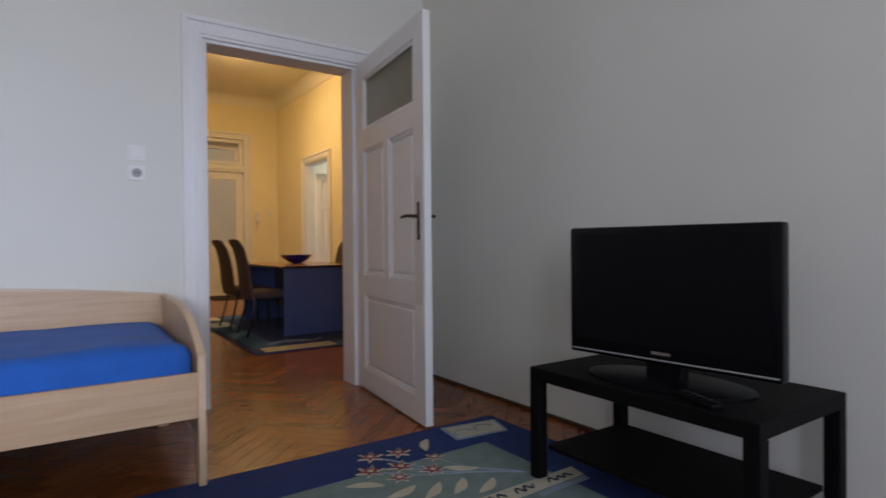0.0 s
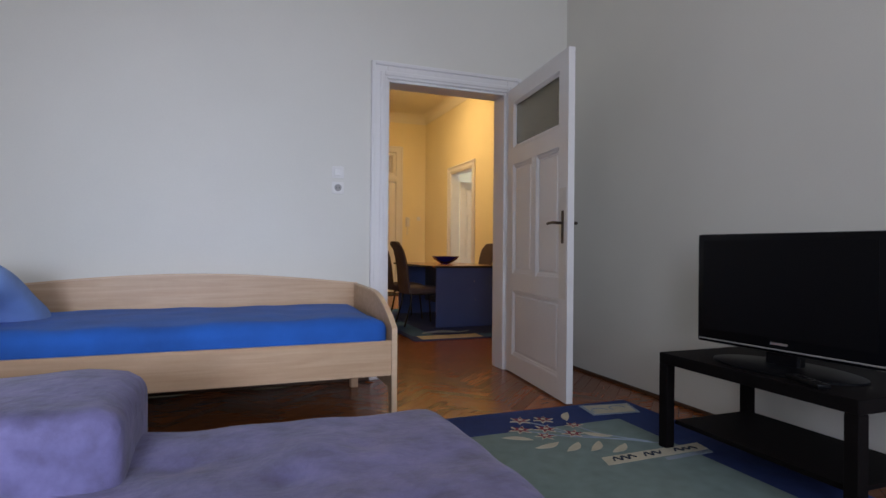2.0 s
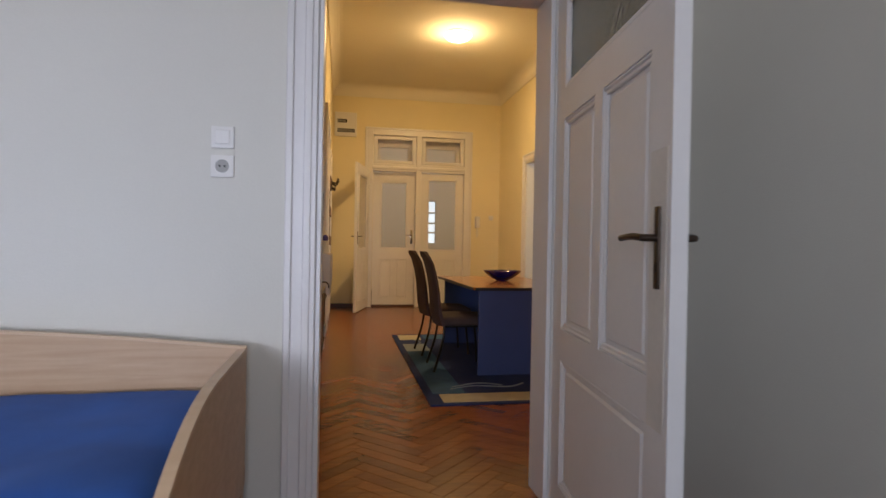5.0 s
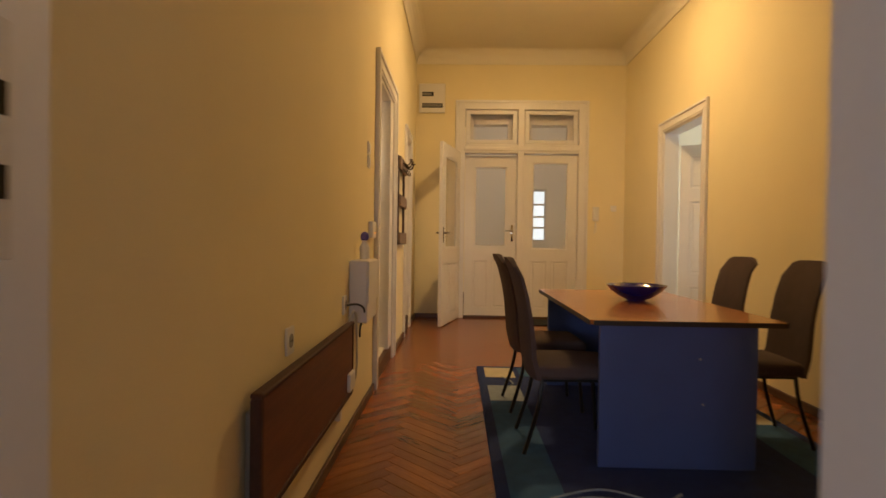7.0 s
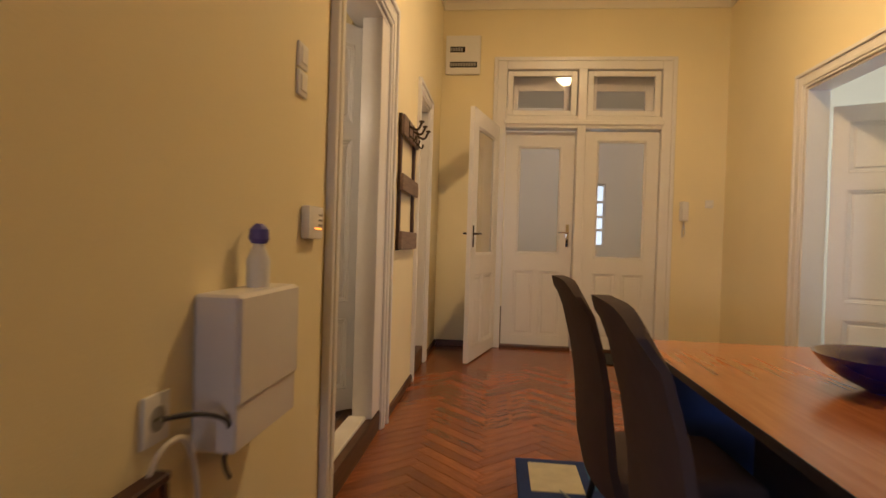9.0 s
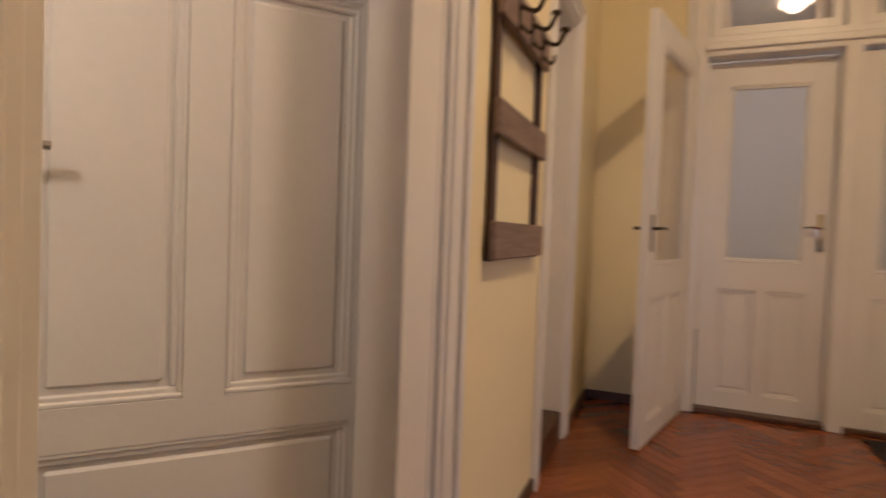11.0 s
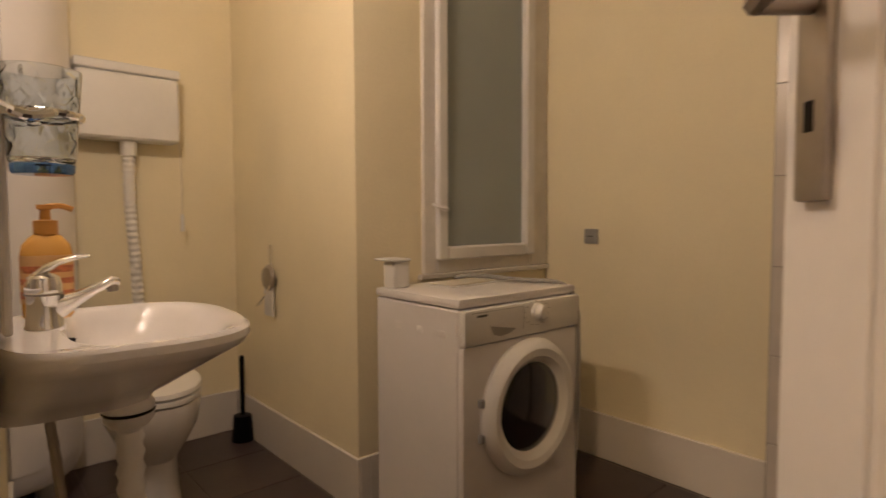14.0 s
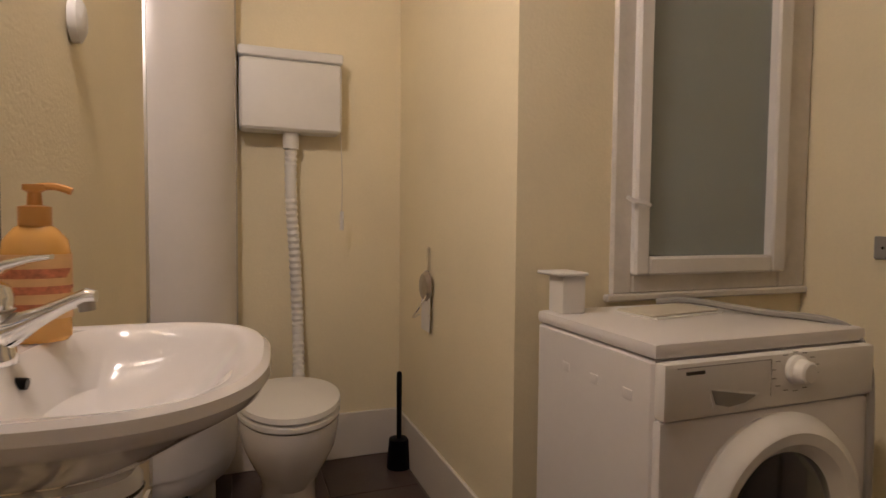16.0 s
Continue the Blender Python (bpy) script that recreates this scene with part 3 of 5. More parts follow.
# living-room windows behind the walk
for wx in (-1.9, 0.5):
    bm = boxes(((wx - 0.6, LS - 0.22, 0.75), (wx - 0.53, LS - 0.14, 2.75)), ((wx + 0.53, LS - 0.22, 0.75), (wx + 0.6, LS - 0.14, 2.75)), ((wx - 0.53, LS - 0.22, 0.75), (wx + 0.53, LS - 0.14, 0.83)), ((wx - 0.53, LS - 0.22, 2.67), (wx + 0.53, LS - 0.14, 2.75)), ((wx - 0.03, LS - 0.21, 0.83), (wx + 0.03, LS - 0.15, 2.67)), ((wx - 0.53, LS - 0.21, 2.05), (wx + 0.53, LS - 0.15, 2.11)), bevel=0.006)
    structure("window_living", bm, WHITE, "white painted wooden window frame")

# ---------- door leaves ----------
# living-room door, open into the living room
d1 = thing("door_living", pose(1.075, 3.56, 0.012, 0, 0, 263.5), "open white painted wooden door with patterned glass in its top", "door")
leaf(d1, 1.015, 2.14, 0.042, [
    (0.13, 0.62, [(0.12, 0.895, "panel")]),
    (0.74, 1.56, [(0.12, 0.47, "panel"), (0.545, 0.895, "panel")]),
    (1.68, 2.03, [(0.12, 0.895, "glass")])], WHITE, PANE_TEXTURED)
lever(d1, 0.955, 1.085, 0.042, -1, BRONZE, 0.20, 0.026, 0.12)
part("repair_plate", boxes(((0.905, -0.0225, 0.62), (0.995, 0.0225, 1.30)), bevel=0.001), WHITE_WORN, d1, "worn patch round the lock")

# bathroom door, open into the bathroom
structure("jamb_bath_door", boxes(((-0.112, 8.085, FB), (0.002, BD[1] - 0.024, BD[2] - 0.024)), bevel=0.004), WHITE, "broad white painted door jamb")
BATH_LEAF = pose(-0.144, 8.234, FB + 0.02, 0, 0, 228.8)
bath_door = thing("door_bath", BATH_LEAF, "half open white painted panel door of the bathroom", "door")
leaf(bath_door, 0.822, 2.18, 0.04, [
    (0.12, 0.525, [(0.070, 0.734, "panel")]),
    (0.615, 1.535, [(0.070, 0.360, "panel"), (0.445, 0.734, "panel")]),
    (1.63, 2.07, [(0.070, 0.360, "panel"), (0.445, 0.734, "panel")])], WHITE)
lever(bath_door, 0.785, 1.130, 0.04, -1, STEEL, 0.225, 0.033, 0.105)

# entrance: frame with two fanlights, a closed door, a fixed glazed leaf and the inner leaf standing open
ent = thing("door_entrance", pose(0, HN, 0), "white painted double entrance door with glazed fanlights", "door")
bm = boxes(((0.60, -0.01, 0), (0.70, 0.16, 3.05)), ((2.30, -0.01, 0), (2.40, 0.16, 3.05)), ((0.70, -0.01, 2.96), (2.30, 0.16, 3.05)), ((1.445, -0.02, 0.0), (1.535, 0.14, 2.96)), ((0.70, -0.02, 2.34), (1.445, 0.14, 2.47)), ((1.535, -0.02, 2.34), (2.30, 0.14, 2.47)), bevel=0.006)
put(bm, (0.68, -0.04, 2.375), (2.32, -0.02, 2.425), 0.008)
part("frame", bm, WHITE, ent)
part("door_sill", boxes(((0.62, 0.0, 0.0), (2.38, 0.2, 0.03)), bevel=0.005), SKIRT_WOOD, ent, "dark wooden door sill")
for a, b in ((0.71, 1.435), (1.545, 2.29)):
    fan = part("fanlight", boxes(((a, 0.02, 2.48), (a + 0.06, 0.06, 2.95)), ((b - 0.06, 0.02, 2.48), (b, 0.06, 2.95)), ((a + 0.06, 0.02, 2.48), (b - 0.06, 0.06, 2.535)), ((a + 0.06, 0.02, 2.895), (b - 0.06, 0.06, 2.95)), bevel=0.004), WHITE, ent)
    p = part("pane", boxes(((a + 0.055, 0.036, 2.53), (b - 0.055, 0.042, 2.90))), PANE_DIM, fan)
    p.visible_shadow = False
    part("inner_fan_frame", boxes(((a + 0.02, 0.19, 2.50), (a + 0.12, 0.23, 2.95)), ((b - 0.12, 0.19, 2.50), (b - 0.02, 0.23, 2.95)), ((a + 0.12, 0.19, 2.78), (b - 0.12, 0.23, 2.95)), bevel=0.004), WHITE_WORN, ent)
part("casing_strip", boxes(((0.56, -0.018, 0), (0.60, 0.0, 3.09)), ((2.40, -0.018, 0), (2.44, 0.0, 3.09)), ((0.60, -0.018, 3.05), (2.40, 0.0, 3.09)), bevel=0.005), WHITE, ent)
outer = thing("door_outer", pose(0.715, HN + 0.12, 0.03), "closed white entrance door with a tall glass pane", "door")
leaf(outer, 0.725, 2.29, 0.045, [(0.10, 0.80, [(0.11, 0.335, "panel"), (0.39, 0.615, "panel")]), (0.98, 2.14, [(0.13, 0.595, "glass")])], WHITE, PANE_DIM)
lever(outer, 0.675, 1.215, 0.045, -1, CHROME, 0.24, 0.036, 0.10, (-1,))
fixed = thing("door_fixed_leaf", pose(1.54, HN + 0.06, 0.03), "fixed white door leaf with a tall glass pane", "door")
leaf(fixed, 0.755, 2.29, 0.045, [(0.10, 0.80, [(0.11, 0.35, "panel"), (0.405, 0.645, "panel")]), (0.95, 2.20, [(0.12, 0.635, "glass")])], WHITE, PANE_DIM)
inner = thing("door_inner", pose(0.62, HN - 0.03, 0.015, 0, 0, -104), "white inner entrance door leaf standing open", "door")
leaf(inner, 0.93, 2.33, 0.042, [(0.12, 0.80, [(0.12, 0.42, "panel"), (0.50, 0.80, "panel")]), (0.98, 2.18, [(0.15, 0.77, "glass")])], WHITE, PANE_DIM)
lever(inner, 0.87, 1.18, 0.042, -1, BRONZE, 0.20, 0.024, 0.11)

# ---------- living-room things ----------
def sweep_slab(profile, width, thick, n=1):
    """A slab whose section runs along a profile of (y, z) pairs, width in x."""
    bm = bmesh.new()
    pts = [Vector((0, y, z)) for y, z in profile]
    rows = []
    for i, p in enumerate(pts):
        t = (pts[min(i + 1, len(pts) - 1)] - pts[max(i - 1, 0)]).normalized()
        nn = Vector((0, -t.z, t.y))
        rows.append([(x, p + nn * s) for s in (thick / 2, -thick / 2) for x in ((-width / 2, width / 2) if s > 0 else (width / 2, -width / 2))])
    rings = [[bm.verts.new((x, q.y, q.z)) for x, q in r] for r in rows]
    for a, b in zip(rings, rings[1:]):
        for k in range(4):
            bm.faces.new((a[k], a[(k + 1) % 4], b[(k + 1) % 4], b[k]))
    bm.faces.new(list(reversed(rings[0])))
    bm.faces.new(rings[-1])
    bmesh.ops.recalc_face_normals(bm, faces=bm.faces)
    return bm


BX0, BX1, BY0, BY1 = -2.22, -0.135, 2.62, 3.60
bed = thing("single_bed", pose(0, -0.13, 0), "beech laminate single bed with a curved backboard and blue sheet", "bed")
part("front_rail", boxes(((BX0, BY0, 0.275), (BX1 - 0.022, BY0 + 0.022, 0.455)), bevel=0.003), BEECH, bed)
N = 24
arch = [(BX0 + (BX1 - BX0) * k / N, 0.69 + 0.068 * math.sin(math.pi * k / N)) for k in range(N + 1)]
bm = prism([(BX0, 0.2)] + arch[:1] + arch[1:] + [(BX1, 0.2)], 0, 0.022)
bm.transform(Matrix(((1, 0, 0, 0), (0, 0, -1, BY1), (0, 1, 0, 0), (0, 0, 0, 1))))
part("backboard", bm, BEECH, bed)
bm = prism([(x, z + 0.001) for x, z in arch] + [(x, z + 0.010) for x, z in reversed(arch)], -0.002, 0.024)
bm.transform(Matrix(((1, 0, 0, 0), (0, 0, -1, BY1), (0, 1, 0, 0), (0, 0, 0, 1))))
part("backboard_edge", bm, BEECH_EDGE, bed, "lighter rounded edge strip")
side = [(BY1 - 0.024, 0.685)] + [(BY1 - 0.024 - (BY1 - BY0 - 0.024) * s, 0.685 - 0.01 * s - 0.16 * max(0, (s - 0.45) / 0.55) ** 2.2) for s in [k / 14 for k in range(1, 15)]]
for nm, xx in (("foot_panel", BX1), ("head_panel", BX0 + 0.022)):
    bm = prism([(BY1 - 0.024, 0.2)] + side + [(BY0, 0.0), (BY0 + 0.05, 0.0), (BY0 + 0.07, 0.2)], 0, 0.022)
    bm.transform(Matrix(((0, 0, -1, xx), (1, 0, 0, 0), (0, 1, 0, 0), (0, 0, 0, 1))))
    part(nm, bm, BEECH, bed)
    bm = prism([(y, z) for y, z in side] + [(BY0 - 0.004, 0.0)] + [(BY0 - 0.012, 0.0)] + [(y - 0.010 * min(1, k / 6), z + 0.010 * (1 - 0.3 * k / 14)) for k, (y, z) in reversed(list(enumerate(side)))], -0.003, 0.025)
    bm.transform(Matrix(((0, 0, -1, xx), (1, 0, 0, 0), (0, 1, 0, 0), (0, 0, 0, 1))))
    part("panel_edge", bm, BEECH_EDGE, bed, "pale rounded edge strip")
for lx in (BX0, BX1 - 0.05):
    part("leg", boxes(((lx, BY1 - 0.07, 0), (lx + 0.05, BY1 - 0.02, 0.25)), bevel=0.004), BEECH, bed)
part("slat_base", boxes(((BX0 + 0.02, BY0 + 0.022, 0.30), (BX1 - 0.022, BY1 - 0.022, 0.33))), BLACK_WOOD, bed, "dark bed base")


def soft_box(lo, hi, r, seg, bulge, noise_amp, seed, nx=28, ny=16, tuft=()):
    """An upholstered block: rounded, slightly puffed and uneven."""
    bm = bmesh.new()
    put(bm, lo, hi)
    bmesh.ops.subdivide_edges(bm, edges=bm.edges[:], cuts=nx, use_grid_fill=True)
    c = [(a + b) / 2 for a, b in zip(lo, hi)]
    h = [abs(b - a) / 2 for a, b in zip(lo, hi)]
    for v in bm.verts:
        d = [v.co[i] - c[i] for i in range(3)]
        k = [max(-h[i] + r, min(h[i] - r, d[i])) for i in range(3)]
        o = Vector([d[i] - k[i] for i in range(3)])
        if o.length > 1e-6:
            o = o.normalized() * r * min(1, o.length / (r * 0.6)) if o.length < r * 0.6 else o.normalized() * r
        q = Vector(k) + o
        u, w = q.x / h[0], q.y / h[1]
        if d[2] > 0:
            q.z += bulge * (1 - u * u) * (1 - w * w)
        q += Vector((0.4, 0.4, 1)) * noise_amp * noise.noise(Vector((q.x * 5, q.y * 5, q.z * 5 + seed)))
        p = q + Vector(c)
        if d[2] > 0:
            for tx, ty in tuft:
                rr = (p.x - tx) ** 2 + (p.y - ty) ** 2
                p.z -= 0.016 * math.exp(-rr / 0.0022)
        v.co = p
    return bm


solid("mattress", soft_box((BX0 + 0.03, BY0 - 0.10, 0.34), (BX1 - 0.03, BY1 - 0.16, 0.565), 0.07, 3, 0.012, 0.012, 3.0, 30), BLUE_SHEET, "mattress under a tight royal blue sheet on the bed", "mattress")
pil = soft_box((-0.28, -0.21, -0.07), (0.28, 0.21, 0.07), 0.073, 3, 0.05, 0.03, 9.0, 22)
pil.transform(pose(-2.04, 2.92, 0.665, 0, 32, 78))
solid("pillow", pil, BLUE_PILLOW, "light blue checked pillow leaning at the bed's head", "pillow")

sofa = thing("sofa", pose(0, -0.13, 0), "lilac grey velvet corner sofa with a tufted seat", "sofa")
tufts = [(-0.62, 1.22), (-1.05, 1.22), (-0.62, 0.86), (-1.05, 0.86), (-0.84, 1.05)]
part("seat_cushion", soft_box((-1.62, 0.66, 0.16), (-0.29, 1.56, 0.43), 0.09, 3, 0.012, 0.018, 1.0, 40, tuft=tufts), SOFA_VELVET, sofa)
part("base", boxes(((-1.60, 0.70, 0.05), (-0.33, 1.52, 0.18)), bevel=0.02, seg=2), SOFA_VELVET, sofa)
part("arm_cushion", soft_box((-2.45, 1.12, 0.14), (-1.15, 1.60, 0.595), 0.06, 3, 0.008, 0.014, 5.0, 26), SOFA_VELVET, sofa)
for sx, sy in ((-1.5, 0.75), (-0.42, 0.75), (-1.5, 1.45), (-0.42, 1.45)):
    part("foot", rod(bmesh.new(), (sx, sy, 0), (sx, sy, 0.06), 0.022), BLACK_PLASTIC, sofa)

stool = thing("side_table", pose(-2.05, 1.73, 0), "pale wooden side table between sofa and bed", "table")
part("tabletop", boxes(((-0.3, -0.2, 0.455), (0.3, 0.2, 0.48)), bevel=0.004), BEECH, stool)
for lx, ly in ((-0.27, -0.17), (0.25, -0.17), (-0.27, 0.15), (0.25, 0.15)):
    part("leg", boxes(((lx, ly, 0), (lx + 0.03, ly + 0.03, 0.455)), bevel=0.003), BEECH, stool)


def flat_shape(outline, z0, z1, mat, name, parent, label=""):
    return part(name, prism(outline, z0, z1), mat, parent, label)


rug = thing("rug", pose(0, -0.13, 0), "navy and aqua living-room rug with red flower pattern", "rug")
RX0, RX1, RY0, RY1 = -0.55, 1.335, -0.05, 2.655
part("pile", boxes(((RX0, RY0, 0.001), (RX1, RY1, 0.012)), bevel=0.004), RUG_NAVY, rug)
flat_shape([(RX0 + 0.3, RY0 + 0.3), (1.05, RY0 + 0.3), (1.05, 2.335), (RX0 + 0.3, 2.32)], 0.008, 0.0145, RUG_AQUA, "aqua_field", rug, "pale aqua middle field")
flat_shape([(0.985, 2.62), (1.30, 2.575), (1.245, 2.40), (0.955, 2.435)], 0.008, 0.0155, RUG_GREY, "card_edge", rug, "grey woven card")
flat_shape([(1.002, 2.60), (1.28, 2.562), (1.232, 2.418), (0.975, 2.45)], 0.008, 0.0165, RUG_CREAM, "card_field", rug, "cream woven card")
for cx, cy in ((1.04, 2.49), (1.17, 2.50)):
    arc = [(cx + 0.05 * math.cos(a), cy + 0.045 * math.sin(a), 0.0165) for a in [k * 0.45 for k in range(9)]]
    part("card_swirl", tube_path(arc, 0.004, 6), RUG_GREY, rug)
flat_shape([(0.575, 1.80), (1.14, 1.815), (1.155, 1.895), (0.60, 1.885)], 0.008, 0.0162, RUG_CREAM, "letter_band", rug, "cream band with dark scribbles")
flat_shape([(0.86, 1.765), (1.13, 1.775), (1.135, 1.805), (0.87, 1.795)], 0.008, 0.0155, RUG_GREY, "shadow_band", rug)
random.seed(5)
for x0, n in ((0.63, 6), (0.80, 5), (0.97, 6)):
    pts = [(x0 + 0.020 * k, 1.845 + (0.019 if k % 2 else -0.015) * random.uniform(0.6, 1.2), 0.017) for k in range(n + 1)]
    part("scribble", tube_path(pts, 0.0045, 5), RUG_INK, rug, "illegible dark woven scribble")
for k, (fx, fy, s) in enumerate(((0.517, 2.478, 0.062), (0.644, 2.454, 0.06), (0.446, 2.338, 0.065), (0.574, 2.311, 0.068), (0.747, 2.317, 0.05), (0.667, 2.205, 0.062), (0.515, 2.215, 0.055))):
    star = [(fx + (s if j % 2 == 0 else s * 0.42) * math.cos(j * math.pi / 6 + k), fy + (s if j % 2 == 0 else s * 0.42) * math.sin(j * math.pi / 6 + k)) for j in range(12)]
    fl = flat_shape(star, 0.010, 0.0170, RUG_CREAM, "flower", rug, "red flower with cream outline")
    flat_shape([(fx + (x - fx) * 0.78, fy + (y - fy) * 0.78) for x, y in star], 0.010, 0.0185, RUG_RED, "petals", fl)
    flat_shape([(fx + 0.014 * math.cos(a), fy + 0.014 * math.sin(a)) for a in [j * 0.785 for j in range(8)]], 0.010, 0.0195, RUG_CREAM, "heart", fl)


def leaf_shape(x, y, a, l, w):
    o = []
    for j in range(9):
        s = j / 8
        o.append((l * s, w * math.sin(math.pi * s) ** 0.8 + 0.3 * w * s))
    for j in range(7, 0, -1):
        s = j / 8
        o.append((l * s, -0.25 * w * math.sin(math.pi * s) + 0.3 * w * s))
    c, sn = math.cos(a), math.sin(a)
    return [(x + c * u - sn * v, y + sn * u + c * v) for u, v in o]


for x, y, a in ((0.76, 2.40, 0.9), (0.30, 2.26, -0.6), (0.53, 2.12, 3.3), (0.62, 2.09, 3.7), (0.72, 2.07, 3.8), (0.84, 2.11, 2.4), (0.82, 2.00, 3.6)):
    flat_shape(leaf_shape(x, y, a, 0.15, 0.035), 0.010, 0.0172, RUG_CREAM, "woven_leaf", rug, "cream leaf")
for pts in ([(0.45, 2.33), (0.60, 2.19), (0.80, 2.08), (1.0, 1.94)], [(0.574, 2.31), (0.70, 2.16), (0.90, 2.02)], [(0.75, 2.31), (0.80, 2.15), (0.95, 1.99)], [(0.52, 2.48), (0.60, 2.35), (0.68, 2.18)]):
    part("woven_stem", tube_path([(x, y, 0.0145) for x, y in pts], 0.0035, 5), RUG_GREY, rug)

bench = thing("tv_bench", pose(0, -0.13, 0), "black-brown laminate television bench with a low shelf", "tv bench")
TX0, TX1, TY0, TY1 = 0.955, 1.515, 1.03, 1.93
part("top", boxes(((TX0, TY0, 0.405), (TX1, TY1, 0.455)), bevel=0.003), BLACK_WOOD, bench)
for lx in (TX0, TX1 - 0.05):
    for ly in (TY0, TY1 - 0.05):
        part("leg", boxes(((lx, ly, 0.012), (lx + 0.05, ly + 0.05, 0.405)), bevel=0.003), BLACK_WOOD, bench)
part("shelf", boxes(((TX0 + 0.05, TY0 + 0.05, 0.125), (TX1 - 0.05, TY1 - 0.05, 0.145)), bevel=0.002), BLACK_WOOD, bench)

tv = thing("television", pose(1.165, 1.325, 0.455, 0, 0, -84), "black flat-panel television standing on the bench, switched off", "television")
bm = boxes(((-0.385, -0.035, 0.065), (0.385, 0.025, 0.555)), bevel=0.012, seg=2)
put(bm, (-0.26, 0.02, 0.14), (0.26, 0.075, 0.48), 0.02)
part("cabinet", bm, BLACK_PLASTIC, tv)
part("screen", boxes(((-0.352, -0.0375, 0.125), (0.352, -0.033, 0.525))), SCREEN, tv, "dark matt screen")
part("speaker_bar", boxes(((-0.375, -0.037, 0.078), (0.375, -0.0345, 0.084)), bevel=0.001), GREY_PLASTIC, tv)
part("badge", boxes(((-0.035, -0.039, 0.100), (0.035, -0.036, 0.110))), SILVER, tv, "small silver badge")
part("neck", boxes(((-0.07, -0.02, 0.012), (0.07, 0.03, 0.10)), bevel=0.008), BLACK_PLASTIC, tv)
part("stand", lathe([(0.30, 0.0), (0.30, 0.008), (0.27, 0.014), (0.05, 0.020)], 32, 1.0, 0.55), SCREEN, tv, "oval stand")
rc = thing("remote_control", pose(1.02, 1.12, 0.455, 0, 0, 70), "black remote control lying on the bench", "remote")
part("case", boxes(((-0.09, -0.024, 0.0), (0.09, 0.024, 0.018)), bevel=0.006, seg=2), BLACK_PLASTIC, rc)
for i in range(5):
    part("button", boxes(((-0.07 + 0.026 * i, -0.010, 0.017), (-0.058 + 0.026 * i, 0.010, 0.021)), bevel=0.001), BLACK_PLASTIC, rc)


def wall_plate(name, m, w, h, mat, label, rocker=True, socket=False, group=""):
    """A plate on a wall, its face towards -y of its own frame."""
    p = thing(name, m, label, "switch" if rocker else "socket", group)
    part("plate", boxes(((-w / 2, -0.011, -h / 2), (w / 2, 0, h / 2)), bevel=0.004, seg=2), mat, p)
    if rocker:
        part("rocker", boxes(((-w * 0.33, -0.016, -h * 0.33), (w * 0.33, -0.009, h * 0.33)), bevel=0.004), mat, p)
    if socket:
        bm = bmesh.new()
        rod(bm, (0, -0.006, 0), (0, -0.0125, 0), w * 0.30, seg=24)
        s = part("socket_well", bm, GREY_PLASTIC, p, "round recessed socket")
        for dx in (-w * 0.11, w * 0.11):
            part("contact", rod(bmesh.new(), (dx, -0.012, 0), (dx, -0.0135, 0), 0.004, seg=8), BLACK_PLASTIC, s)
    return p


wall_plate("light_switch", pose(-0.25, LN, 1.460), 0.082, 0.082, PLASTIC, "white light switch beside the living-room door")
wall_plate("wall_socket", pose(-0.25, LN, 1.352), 0.082, 0.082, PLASTIC, "white wall socket under the light switch", False, True)

# ---------- hall things ----------
rug2 = thing("dining_rug", pose(0, 0, 0), "blue and cream patterned rug under the dining table", "rug")
QX0, QX1, QY0, QY1 = 0.79, 2.62, 5.03, 7.97
part("pile", boxes(((QX0, QY0, 0.001), (QX1, QY1, 0.011)), bevel=0.004), RUG_NAVY, rug2)
for x0, y0, x1, y1, mt, nm in (
        (QX0 + 0.06, QY0 + 0.28, QX0 + 0.30, QY0 + 1.88, RUG_BLUE, "blue_field"), (QX0 + 0.06, QY0 + 2.55, QX0 + 0.30, QY1 - 0.06, RUG_CREAM, "cream_field"),
        (QX0 + 0.06, QY0 + 1.9, QX0 + 0.30, QY0 + 2.3, RUG_GREY, "grey_field"), (QX0 + 0.10, QY0 + 0.05, QX0 + 0.78, QY0 + 0.26, RUG_CREAM, "cream_field"),
        (QX0 + 0.80, QY0 + 0.05, QX1 - 0.5, QY0 + 0.26, RUG_BLUE, "blue_field"), (QX1 - 0.30, QY0 + 0.4, QX1 - 0.06, QY0 + 1.5, RUG_BLUE, "blue_field"),
        (QX1 - 0.30, QY0 + 1.5, QX1 - 0.06, QY0 + 2.2, RUG_CREAM, "cream_field"), (QX0 + 0.34, QY1 - 0.34, QX1 - 0.4, QY1 - 0.06, RUG_BLUE, "blue_field")):
    part(nm, boxes(((x0, y0, 0.008), (x1, y1, 0.0125 + (0.0012 if mt is RUG_CREAM else 0))), bevel=0.001), mt, rug2)
for k, pts in enumerate(([(1.0, 5.42), (1.2, 5.50), (1.45, 5.45), (1.60, 5.55)], [(1.02, 5.48), (1.25, 5.58), (1.42, 5.50)], [(0.95, 7.2), (1.05, 7.4), (0.98, 7.6)])):
    part("woven_line", tube_path([(x, y, 0.012) for x, y in pts], 0.006, 5), RUG_GREY, rug2)

